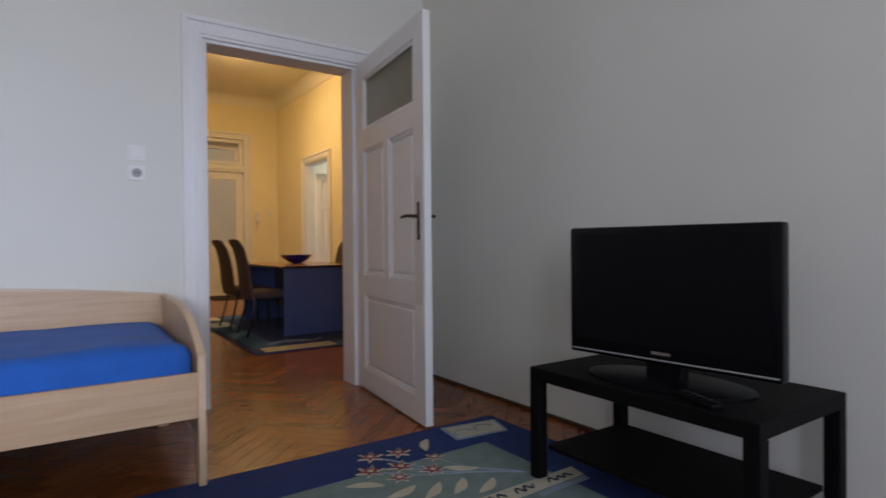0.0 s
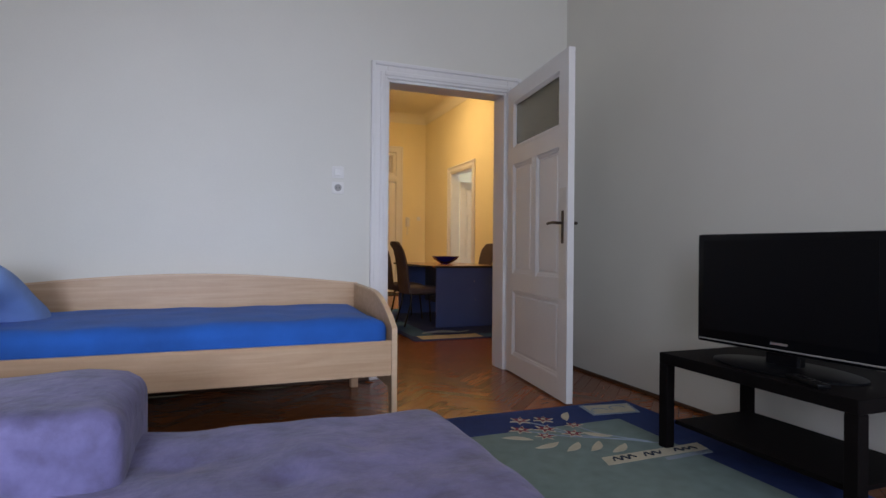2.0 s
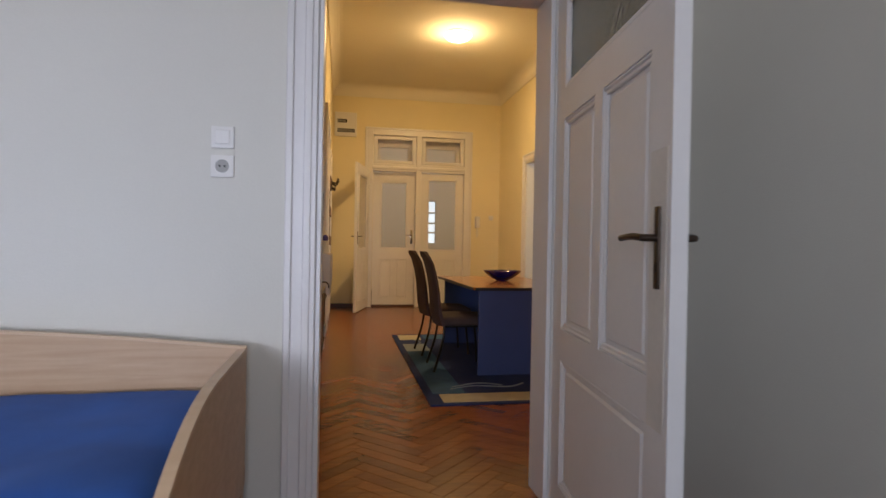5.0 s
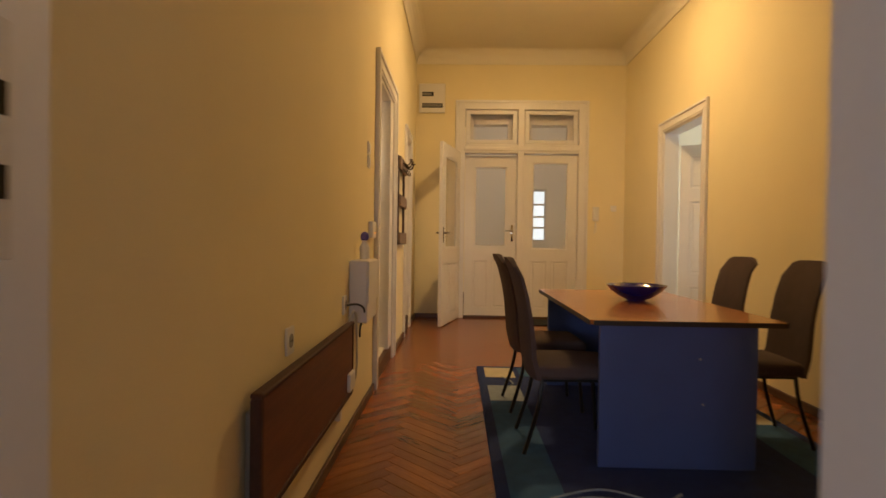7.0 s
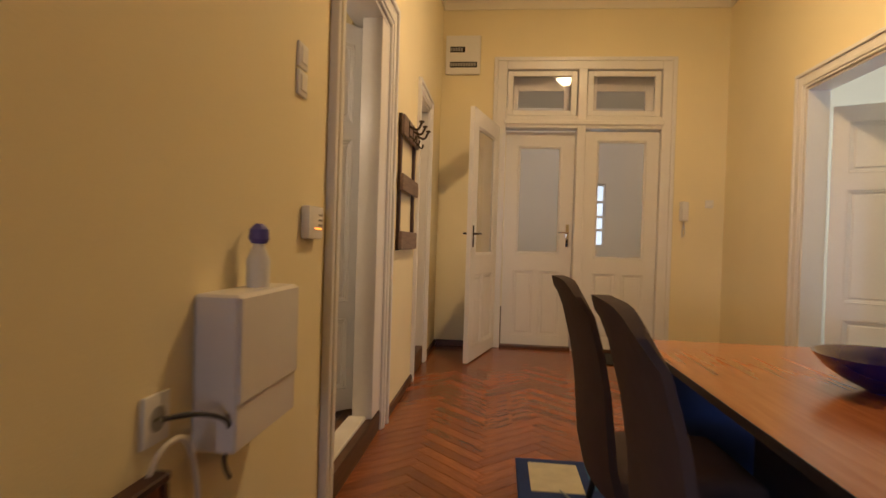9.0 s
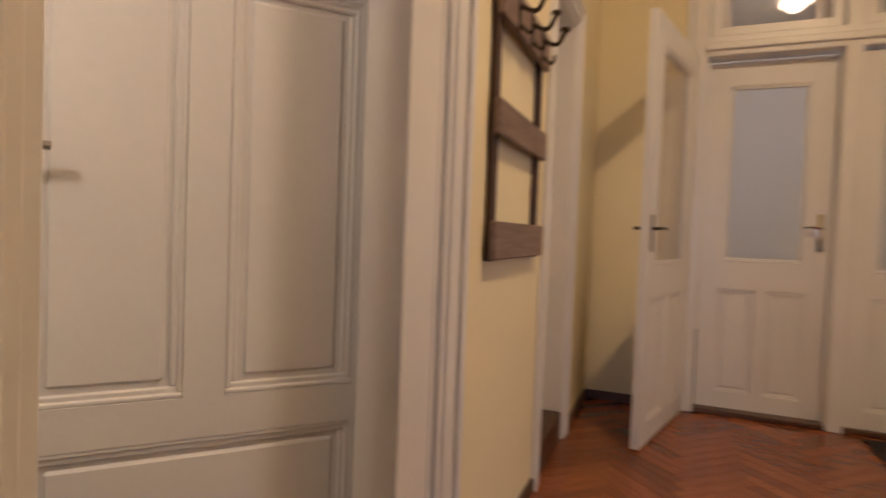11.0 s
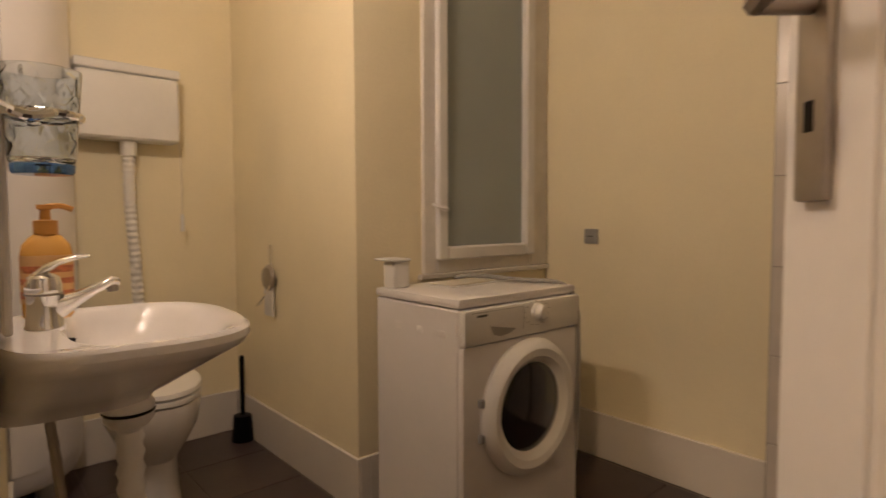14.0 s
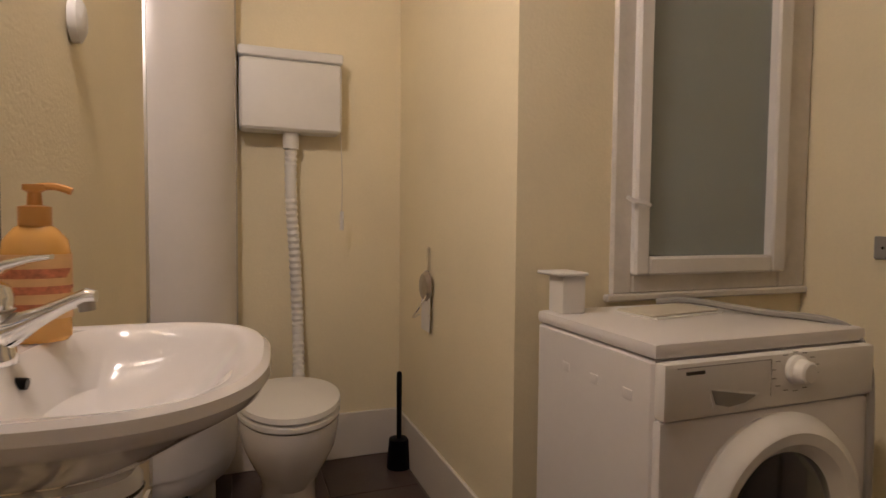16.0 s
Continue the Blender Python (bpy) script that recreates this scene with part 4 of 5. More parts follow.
table = thing("dining_table", pose(0, 0, 0), "dining table with cherry laminate top and slate blue end panels", "table")
AX0, AX1, AY0, AY1 = 1.245, 2.18, 5.77, 7.45
part("tabletop", prism([(AX0 + 0.02, AY0), (AX1 - 0.02, AY0), (AX1, AY0 + 0.02), (AX1, AY1 - 0.02), (AX1 - 0.02, AY1), (AX0 + 0.02, AY1), (AX0, AY1 - 0.02), (AX0, AY0 + 0.02)], 0.715, 0.737), TABLE_WOOD, table)
part("edge_band", boxes(((AX0 - 0.003, AY0 + 0.01, 0.712), (AX0, AY1 - 0.01, 0.7365)), ((AX1, AY0 + 0.01, 0.712), (AX1 + 0.003, AY1 - 0.01, 0.7365)), ((AX0 + 0.015, AY0 - 0.003, 0.712), (AX1 - 0.015, AY0, 0.7365))), TABLE_DARK, table, "dark edge band")
for nm, y in (("end_panel", AY0 + 0.05), ("end_panel", AY1 - 0.09)):
    part(nm, boxes(((AX0 + 0.06, y, 0.0145), (AX1 - 0.12, y + 0.028, 0.713)), bevel=0.002), TABLE_BLUE, table)
part("centre_panel", boxes(((AX0 + 0.45, AY0 + 0.08, 0.20), (AX0 + 0.475, AY1 - 0.09, 0.713))), TABLE_DARK, table)
for a, b in ((0.62, 0.33), (0.60, 0.55)):
    part("screw_cap", rod(bmesh.new(), (AX0 + a * 0.9, AY0 + 0.051, b), (AX0 + a * 0.9, AY0 + 0.048, b), 0.006, seg=10), GREY_PLASTIC, table)
bowl = thing("bowl", pose(1.76, 6.72, 0.737), "cobalt blue glass bowl on the dining table", "bowl")
part("vessel", lathe([(0.055, 0.0), (0.06, 0.006), (0.10, 0.022), (0.155, 0.060), (0.185, 0.095), (0.188, 0.100), (0.180, 0.098), (0.148, 0.066), (0.095, 0.030), (0.02, 0.016)], 40), BOWL_GLASS, bowl)


def dining_chair(m):
    """A tall upholstered chair on bent tube legs, facing +y of its own frame."""
    c = thing("dining_chair", m, "taupe fabric dining chair with a tall curved back", "chair", "chairs round the table")
    prof = [(-0.19, 0.40), (-0.215, 0.50), (-0.225, 0.60), (-0.235, 0.70), (-0.255, 0.81), (-0.285, 0.92), (-0.325, 1.02)]
    bm = bmesh.new()
    nw = 10
    grid = {}
    for i, (y, z) in enumerate(prof):
        for s in (0, 1):
            for k in range(nw + 1):
                u = -1 + 2 * k / nw
                w = 0.215 - 0.02 * (i / 6)
                zz = z - (0.045 * abs(u) ** 4 if i == len(prof) - 1 else 0)
                th = 0.055 * (1 - 0.35 * i / 6) * (1 - 0.55 * abs(u) ** 5)
                grid[i, s, k] = bm.verts.new((u * w, y + 0.018 * (1 - u * u) * (-1) + (th / 2 if s else -th / 2), zz))
    for i in range(len(prof) - 1):
        for k in range(nw):
            bm.faces.new((grid[i, 0, k], grid[i, 0, k + 1], grid[i + 1, 0, k + 1], grid[i + 1, 0, k]))
            bm.faces.new((grid[i, 1, k + 1], grid[i, 1, k], grid[i + 1, 1, k], grid[i + 1, 1, k + 1]))
        for k in (0, nw):
            a = (grid[i, 0, k], grid[i + 1, 0, k], grid[i + 1, 1, k], grid[i, 1, k])
            bm.faces.new(a if k == 0 else tuple(reversed(a)))
    for i in (0, len(prof) - 1):
        for k in range(nw):
            a = (grid[i, 0, k], grid[i, 1, k], grid[i, 1, k + 1], grid[i, 0, k + 1])
            bm.faces.new(a)
    bmesh.ops.recalc_face_normals(bm, faces=bm.faces)
    part("backrest", bm, CHAIR_FABRIC, c)
    part("seat", soft_box((-0.215, -0.20, 0.40), (0.215, 0.22, 0.475), 0.03, 2, 0.015, 0.004, 2.0, 14), CHAIR_FABRIC, c)
    for sx in (-1, 1):
        part("front_leg", tube_path([(sx * 0.17, 0.16, 0.40), (sx * 0.18, 0.18, 0.25), (sx * 0.195, 0.20, 0.016)], 0.011), BLACK_METAL, c)
        part("rear_leg", tube_path([(sx * 0.17, -0.17, 0.40), (sx * 0.18, -0.19, 0.25), (sx * 0.195, -0.26, 0.016)], 0.011), BLACK_METAL, c)
    part("seat_frame", boxes(((-0.18, -0.17, 0.385), (0.18, 0.17, 0.405)), bevel=0.004), BLACK_METAL, c)
    return c


ch = dining_chair(pose(1.225, 6.16, 0.0, 0, 0, -90))
copy_thing(ch, pose(1.21, 6.86, 0.0, 0, 0, -87))
copy_thing(ch, pose(2.25, 7.02, 0.0, 0, 0, 91))
copy_thing(ch, pose(2.27, 6.32, 0.0, 0, 0, 88))

heater = thing("panel_heater", pose(0, 0, 0), "low brown panel heater on the hall wall", "heater")
part("board", boxes(((0.045, 4.68, 0.31), (0.060, 6.04, 0.650)), bevel=0.002), HEATER_BOARD, heater)
part("frame", boxes(((0.030, 4.655, 0.650), (0.068, 6.06, 0.668)), ((0.030, 4.655, 0.29), (0.064, 4.68, 0.650)), ((0.030, 4.68, 0.285), (0.064, 6.04, 0.31)), ((0.030, 6.04, 0.29), (0.064, 6.062, 0.650)), bevel=0.004), HEATER_FRAME, heater, "dark brown frame")
part("rear_box", boxes(((0.001, 4.70, 0.33), (0.03, 5.92, 0.60)), bevel=0.003), GREY_PLASTIC, heater)
part("control", boxes(((0.062, 5.90, 0.33), (0.080, 6.03, 0.42)), bevel=0.004), PLASTIC, heater, "pale control box")
for y in (4.75, 5.85):
    part("bracket", boxes(((0.0, y, 0.20), (0.04, y + 0.04, 0.29)), bevel=0.003), PLASTIC, heater)

s1 = wall_plate("wall_socket", pose(HW, 5.11, 0.735, 0, 0, 90), 0.085, 0.10, PLASTIC, "white wall socket above the panel heater", False, True)
s2 = wall_plate("wall_socket", pose(HW, 6.10, 0.75, 0, 0, 90), 0.085, 0.10, PLASTIC, "white wall socket with a plug in it", False, True)
solid("power_cable", tube_path([(0.02, 6.10, 0.75), (0.07, 6.16, 0.745), (0.09, 6.24, 0.70), (0.06, 6.28, 0.60), (0.05, 6.33, 0.54)], 0.006), CABLE_DARK, "dark power cable hanging from the socket", "cable")
solid("heater_cable", tube_path([(0.03, 6.02, 0.60), (0.05, 6.04, 0.70), (0.06, 6.11, 0.71), (0.06, 6.16, 0.62), (0.06, 6.18, 0.45), (0.06, 6.14, 0.34), (0.06, 6.05, 0.35)], 0.006), CABLE, "cream cable looping beside the panel heater", "cable")

cabinet = thing("meter_box", pose(0, 0, 0), "white wall-hung metal box beside the bathroom door", "box")
part("body", boxes(((0.0, 6.24, 0.63), (0.105, 6.60, 0.985)), bevel=0.006), ENAMEL, cabinet)
part("lid", boxes(((0.105, 6.245, 0.74), (0.112, 6.595, 0.98)), bevel=0.003), ENAMEL, cabinet)
fr = thing("air_freshener", pose(0.05, 6.46, 0.985), "white and violet air freshener bottle on the box", "air freshener")
part("bottle", lathe([(0.028, 0.0), (0.030, 0.01), (0.030, 0.07), (0.018, 0.10), (0.014, 0.115)], 20), PLASTIC, fr)
part("cap", lathe([(0.018, 0.113), (0.026, 0.125), (0.024, 0.15), (0.010, 0.165)], 20), BLUE_PLASTIC, fr, "violet cap")

thermo = thing("thermostat", pose(HW, 6.97, 1.17, 0, 0, 90), "white wall thermostat with a small orange light", "thermostat")
part("case", boxes(((-0.075, -0.034, -0.058), (0.075, 0, 0.058)), bevel=0.012, seg=2), PLASTIC, thermo)
for k in range(3):
    part("vent", boxes(((0.015, -0.0352, 0.024 - k * 0.018), (0.055, -0.032, 0.031 - k * 0.018))), GREY_PLASTIC, thermo)
part("indicator", boxes(((-0.02, -0.0355, -0.024), (0.045, -0.032, -0.018))), LED, thermo, "orange light")
wall_plate("light_switch", pose(HW, 6.86, 1.715, 0, 0, 90), 0.082, 0.082, PLASTIC, "white light switch beside the bathroom door", True)
wall_plate("light_switch", pose(HW, 6.86, 1.625, 0, 0, 90), 0.082, 0.082, PLASTIC, "white light switch beside the bathroom door", True)

rack = thing("coat_rack", pose(0, 0, 0), "dark wooden wall coat rack with metal hooks", "coat rack")
for y in (8.63, 9.20):
    part("upright", boxes(((0.002, y, 1.05), (0.024, y + 0.045, 1.94)), bevel=0.003), RACK_DARK, rack)
for z0, z1 in ((1.055, 1.175), (1.44, 1.55), (1.80, 1.93)):
    part("board", boxes(((0.024, 8.615, z0), (0.046, 9.265, z1)), bevel=0.004), RACK_WOOD, rack)
for y in (8.78, 8.95, 9.12):
    hk = part("hook_plate", boxes(((0.046, y - 0.014, 1.80), (0.052, y + 0.014, 1.92)), bevel=0.004), BRONZE, rack)
    part("hook", tube_path([(0.05, y, 1.88), (0.10, y, 1.86), (0.125, y, 1.895), (0.13, y, 1.91)], 0.008), BRONZE, hk)
    part("hook", tube_path([(0.05, y, 1.82), (0.085, y, 1.79), (0.095, y, 1.82)], 0.006), BRONZE, hk)
    part("knob", lathe([(0.004, 0), (0.018, 0.004), (0.018, 0.012), (0.006, 0.018)], 14, m=pose(0.13, y, 1.905)), BRONZE, hk)

fuse = thing("fuse_box", pose(0.225, HN, 3.10), "white fuse box high on the hall wall", "fuse box")
part("case", boxes(((-0.185, -0.035, -0.20), (0.185, 0, 0.21)), bevel=0.006), PLASTIC, fuse)
for z, x1 in ((0.06, 0.02), (-0.10, 0.15)):
    sl = part("slot", boxes(((-0.14, -0.038, z - 0.03), (x1, -0.033, z + 0.03))), BLACK_PLASTIC, fuse, "dark row of fuses")
    n = int((x1 + 0.14) / 0.028)
    for k in range(n):
        part("fuse_switch", boxes(((-0.138 + k * 0.028, -0.043, z - 0.018), (-0.116 + k * 0.028, -0.036, z + 0.018)), bevel=0.001), GREY_PLASTIC, sl)
intercom = thing("intercom", pose(2.55, HN, 1.50), "white wall intercom handset", "intercom")
part("base", boxes(((-0.045, -0.03, -0.10), (0.045, 0, 0.10)), bevel=0.008), PLASTIC, intercom)
part("handset", boxes(((-0.035, -0.065, -0.10), (0.005, -0.03, 0.10)), bevel=0.012, seg=2), PLASTIC, intercom)
part("cord", tube_path([(-0.01, -0.04, -0.10), (0.01, -0.03, -0.22), (-0.02, -0.03, -0.26), (0.0, -0.02, -0.10)], 0.005), PLASTIC, intercom)
wall_plate("light_switch", pose(2.80, HN, 1.58), 0.082, 0.082, PLASTIC, "white light switch beside the entrance")
solid("doormat", boxes(((1.62, 10.42, 0.001), (2.34, 10.96, 0.014)), bevel=0.004), DOORMAT, "black doormat inside the entrance", "mat")
lamp = thing("ceiling_light", pose(1.6, 8.35, H), "round flush glass ceiling lamp, lit", "lamp")
part("base", lathe([(0.15, -0.03), (0.15, 0.0)], 36), PLASTIC, lamp)
part("shade", lathe([(0.01, -0.105), (0.08, -0.10), (0.145, -0.075), (0.17, -0.04), (0.165, -0.03), (0.10, -0.03)], 36), SHADE, lamp, "glowing opal glass shade").visible_shadow = False

# ---------- bathroom things ----------
sink = thing("washbasin", pose(east(6.69), 6.69, FB, 0, 0, -3.4), "white porcelain wall-hung washbasin with a chrome mixer", "washbasin")


def loft(rings):
    bm = bmesh.new()
    vs = [[bm.verts.new(p) for p in r] for r in rings]
    for a, b in zip(vs, vs[1:]):
        n = len(a)
        for k in range(n):
            bm.faces.new((a[k], a[(k + 1) % n], b[(k + 1) % n], b[k]))
    bm.faces.new(list(reversed(vs[0])))
    bm.faces.new(vs[-1])
    bmesh.ops.recalc_face_normals(bm, faces=bm.faces)
    return bm


def basin_ring(reach, half, z, back=0.0, n=72):
    pts = []
    for k in range(n):
        a = 2 * math.pi * k / n
        c, s = math.cos(a), math.sin(a)
        x = -back - (reach - back) * (0.5 - 0.5 * math.copysign(abs(c) ** 0.75, c))
        y = half * math.copysign(abs(s) ** 0.72, s)
        if c > 0:
            x = -back * 1.0 - (reach - back) * 0.5 * (1 - abs(c) ** 0.45)
        pts.append((x, y, z))
    return pts


rim = 0.830
rings = [basin_ring(0.265, 0.06, rim - 0.195), basin_ring(0.280, 0.10, rim - 0.168), basin_ring(0.310, 0.155, rim - 0.145), basin_ring(0.350, 0.205, rim - 0.115), basin_ring(0.400, 0.255, rim - 0.082), basin_ring(0.435, 0.292, rim - 0.058),
         basin_ring(0.455, 0.322, rim - 0.042), basin_ring(0.464, 0.334, rim - 0.024), basin_ring(0.462, 0.332, rim - 0.008), basin_ring(0.452, 0.324, rim), basin_ring(0.432, 0.308, rim - 0.001, 0.105), basin_ring(0.412, 0.290, rim - 0.012, 0.115),
         basin_ring(0.392, 0.270, rim - 0.04, 0.125), basin_ring(0.340, 0.21, rim - 0.10, 0.140), basin_ring(0.270, 0.08, rim - 0.135, 0.185)]
basin = loft(rings)
basin.transform(Matrix.Translation((0, 0, rim)) @ Matrix.Diagonal((0.77, 0.66, 0.70, 1)) @ Matrix.Translation((0, 0, -rim)))
part("basin", basin, PORCELAIN, sink)
part("overflow", rod(bmesh.new(), (-0.1035, -0.004, rim - 0.026), (-0.088, -0.004, rim - 0.024), 0.0065, seg=16), BLACK_PLASTIC, sink, "dark overflow hole")
TX, TY = -0.065, -0.010
tap = part("mixer_tap", lathe([(0.027, rim - 0.004), (0.0275, rim + 0.003), (0.0255, rim + 0.008), (0.0235, rim + 0.030), (0.0235, rim + 0.052), (0.0250, rim + 0.056), (0.0250, rim + 0.070), (0.022, rim + 0.080), (0.014, rim + 0.086), (0.005, rim + 0.088)], 28, m=pose(TX, TY, 0)), CHROME, sink, "chrome mixer tap")
part("collar", lathe([(0.024, rim + 0.052), (0.0262, rim + 0.0535), (0.0262, rim + 0.0555), (0.024, rim + 0.057)], 28, m=pose(TX, TY, 0)), STEEL, tap)
part("spout", loft([[(x, TY + w * math.cos(t), z + h * math.sin(t)) for t in [2 * math.pi * k / 16 for k in range(16)]] for x, z, w, h in ((TX - 0.006, rim + 0.028, 0.020, 0.022), (TX - 0.026, rim + 0.033, 0.018, 0.019), (TX - 0.050, rim + 0.046, 0.014, 0.012), (TX - 0.074, rim + 0.059, 0.012, 0.009), (TX - 0.094, rim + 0.068, 0.012, 0.009), (TX - 0.104, rim + 0.067, 0.009, 0.007))]), CHROME, tap)
part("aerator", rod(bmesh.new(), (TX - 0.093, TY, rim + 0.066), (TX - 0.095, TY, rim + 0.051), 0.009, 0.0085, 16), STEEL, tap)
part("lever", loft([[(x, TY + w * math.cos(t), z + h * math.sin(t)) for t in [2 * math.pi * k / 14 for k in range(14)]] for x, z, w, h in ((TX + 0.016, rim + 0.074, 0.014, 0.011), (TX - 0.002, rim + 0.092, 0.016, 0.009), (TX - 0.022, rim + 0.104, 0.014, 0.006), (TX - 0.044, rim + 0.110, 0.011, 0.0045), (TX - 0.062, rim + 0.112, 0.008, 0.003))]), CHROME, tap)
part("waste_pipe", tube_path([(-0.175, 0.0, rim - 0.15), (-0.175, 0.0, rim - 0.30), (-0.168, 0.0, rim - 0.48), (-0.175, 0.02, 0.22), (-0.14, 0.05, 0.1), (-0.05, 0.1, 0.07)], 0.021, 12, 0.10), PLASTIC, sink, "white ribbed waste pipe")
part("waste_collar", lathe([(0.030, rim - 0.178), (0.039, rim - 0.166), (0.040, rim - 0.140), (0.034, rim - 0.130)], 24, m=pose(-0.175, 0, 0)), PLASTIC, sink)
part("waste_seal", lathe([(0.0385, rim - 0.157), (0.0415, rim - 0.153), (0.0385, rim - 0.149)], 24, m=pose(-0.175, 0, 0)), BLACK_PLASTIC, sink)
for dy in (-0.05, 0.03):
    part("supply_hose", tube_path([(-0.06, dy, rim - 0.10), (-0.075, dy - 0.02, rim - 0.25), (-0.085, dy - 0.03, rim - 0.45), (-0.02, dy, rim - 0.55)], 0.0075, 8, 0.08), STEEL, sink, "braided steel hose")

soap = thing("soap_dispenser", pose(-0.306, 6.580, FB + rim), "amber pump soap bottle on the washbasin", "soap bottle")
part("bottle", lathe([(0.030, 0.0), (0.035, 0.006), (0.036, 0.11), (0.033, 0.13), (0.022, 0.145), (0.014, 0.15)], 28, 1.0, 0.72), AMBER, soap)
part("label", lathe([(0.0366, 0.030), (0.0368, 0.112)], 28, 1.0, 0.72), SOAP_LABEL, soap, "pale amber label")
for z0, z1 in ((0.062, 0.072), (0.082, 0.094), (0.038, 0.050)):
    part("label_print", lathe([(0.0370, z0), (0.0371, z1)], 28, 0.99, 0.725), SOAP_RED, soap, "faded red printed band")
soap.scale = (1.06, 0.95, 0.98)
pump = part("pump", lathe([(0.017, 0.148), (0.017, 0.172), (0.008, 0.174), (0.007, 0.190), (0.012, 0.193), (0.012, 0.200)], 20), SOAP_CAP, soap, "caramel coloured pump")
part("nozzle", tube_path([(0, 0, 0.196), (-0.02, 0.0, 0.198), (-0.038, 0.0, 0.192)], 0.005), SOAP_CAP, pump)

mirror = thing("wall_mirror", pose(east(6.745), 6.745, 0, 0, 0, -3.4), "white framed wall mirror above the washbasin", "mirror")
part("mirror_glass", boxes(((-0.020, -0.182, 1.010), (-0.016, 0.182, 1.895))), MIRROR, mirror)
bm = boxes(((-0.016, -0.195, 0.99), (0.0, 0.195, 1.915)), bevel=0.003)
for lo, hi in (((-0.024, -0.200, 0.985), (-0.014, -0.178, 1.92)), ((-0.024, 0.178, 0.985), (-0.014, 0.200, 1.92)), ((-0.024, -0.178, 0.985), (-0.014, 0.178, 1.012)), ((-0.024, -0.178, 1.893), (-0.014, 0.178, 1.92))):
    put(bm, lo, hi, 0.003)
part("frame", bm, ENAMEL, mirror)
for y0, y1 in ((-0.2045, -0.2005),):
    part("edge_strip", boxes(((-0.026, y0, 0.985), (-0.004, y1, 1.92))), BRONZE, mirror, "dark metal edge")
wall_lamp = thing("wall_lamp", pose(east(6.63), 6.63, 2.06), "two-bulb wall lamp above the bathroom mirror, lit", "lamp")
part("base", boxes(((-0.03, -0.13, -0.03), (0.0, 0.13, 0.03)), bevel=0.006, seg=2), CHROME, wall_lamp)
for ly in (-0.08, 0.08):
    part("shade", lathe([(0.018, -0.045), (0.034, -0.035), (0.040, 0.0), (0.034, 0.035), (0.018, 0.045)], 24, m=pose(-0.095, ly, 0)), SHADE, wall_lamp, "glowing opal shade").visible_shadow = False
    part("stem", rod(bmesh.new(), (-0.02, ly, 0), (-0.062, ly, 0), 0.008), CHROME, wall_lamp)
holder = thing("tumbler_holder", pose(east(7.07), 7.07, 1.235), "chrome wall ring holding a toothbrush tumbler", "tumbler holder")
part("wall_disc", rod(bmesh.new(), (0, 0, 0), (-0.012, 0, 0), 0.024, seg=20), CHROME, holder)
part("arm", tube_path([(-0.01, 0, 0), (-0.04, -0.005, -0.012), (-0.066, -0.025, -0.004), (-0.064, -0.047, 0.0)], 0.005), CHROME, holder)
ring = [(-0.062 + 0.038 * math.cos(a), -0.085 + 0.038 * math.sin(a), 0.0) for a in [2 * math.pi * k / 16 for k in range(17)]]
part("ring", tube_path(ring, 0.0045, 8), CHROME, holder)
tumbler = thing("tumbler", pose(east(7.07) - 0.062, 6.985, 1.170), "patterned clear tumbler with a blue base", "tumbler")
part("glass_cup", lathe([(0.030, 0.012), (0.032, 0.014), (0.0405, 0.115), (0.0385, 0.115), (0.030, 0.018), (0.005, 0.016)], 28), TUMBLER_GLASS, tumbler)
part("glass_base", lathe([(0.028, 0.0), (0.0305, 0.003), (0.0312, 0.011), (0.006, 0.012)], 28), TUMBLER_BLUE, tumbler, "blue glass base")

fresh = thing("wall_freshener", pose(east(6.18), 6.18, 1.475), "small white oval air freshener on the wall", "air freshener")
part("case", lathe([(0.03, 0.0), (0.045, 0.004), (0.045, 0.018), (0.03, 0.026)], 24, 0.95, 0.75, m=pose(0, 0, 0, 0, -90, 0)), PLASTIC, fresh)

heaterb = thing("water_heater", pose(-0.292, 5.215, 0), "tall white quarter-round boiler casing in the alcove corner", "water heater")
curve = [(-0.25 * math.sin(t), 0.34 * math.cos(t)) for t in [math.pi / 2 * k / 20 for k in range(21)]]
part("casing", prism([(-0.001, -0.09)] + [(-0.001, 0.34)] + curve[1:] + [(-0.25, -0.09)], 0.30, 2.6), ENAMEL, heaterb)
part("lower_cap", loft([[(-0.004 + s * (x + 0.004), s * y, z) for x, y in [(-0.004, -0.085), (-0.004, 0.335)] + curve[1:] + [(-0.248, -0.085)]] for s, z in ((0.80, 0.215), (0.93, 0.228), (0.985, 0.26), (0.985, 0.2995))]), ENAMEL, heaterb)
part("trim_strip", boxes(((-0.008, 0.335, 0.30), (0.004, 0.346, 2.6)), bevel=0.001), SILVER, heaterb, "grey metal edge strip")
part("trim_strip", boxes(((-0.256, -0.09, 0.30), (-0.249, 0.004, 2.6)), bevel=0.001), SILVER, heaterb, "grey metal edge strip")
part("pipe", rod(bmesh.new(), (-0.13, 0.10, FB), (-0.13, 0.10, 0.22), 0.045, seg=20), PLASTIC, heaterb, "white pipe below")

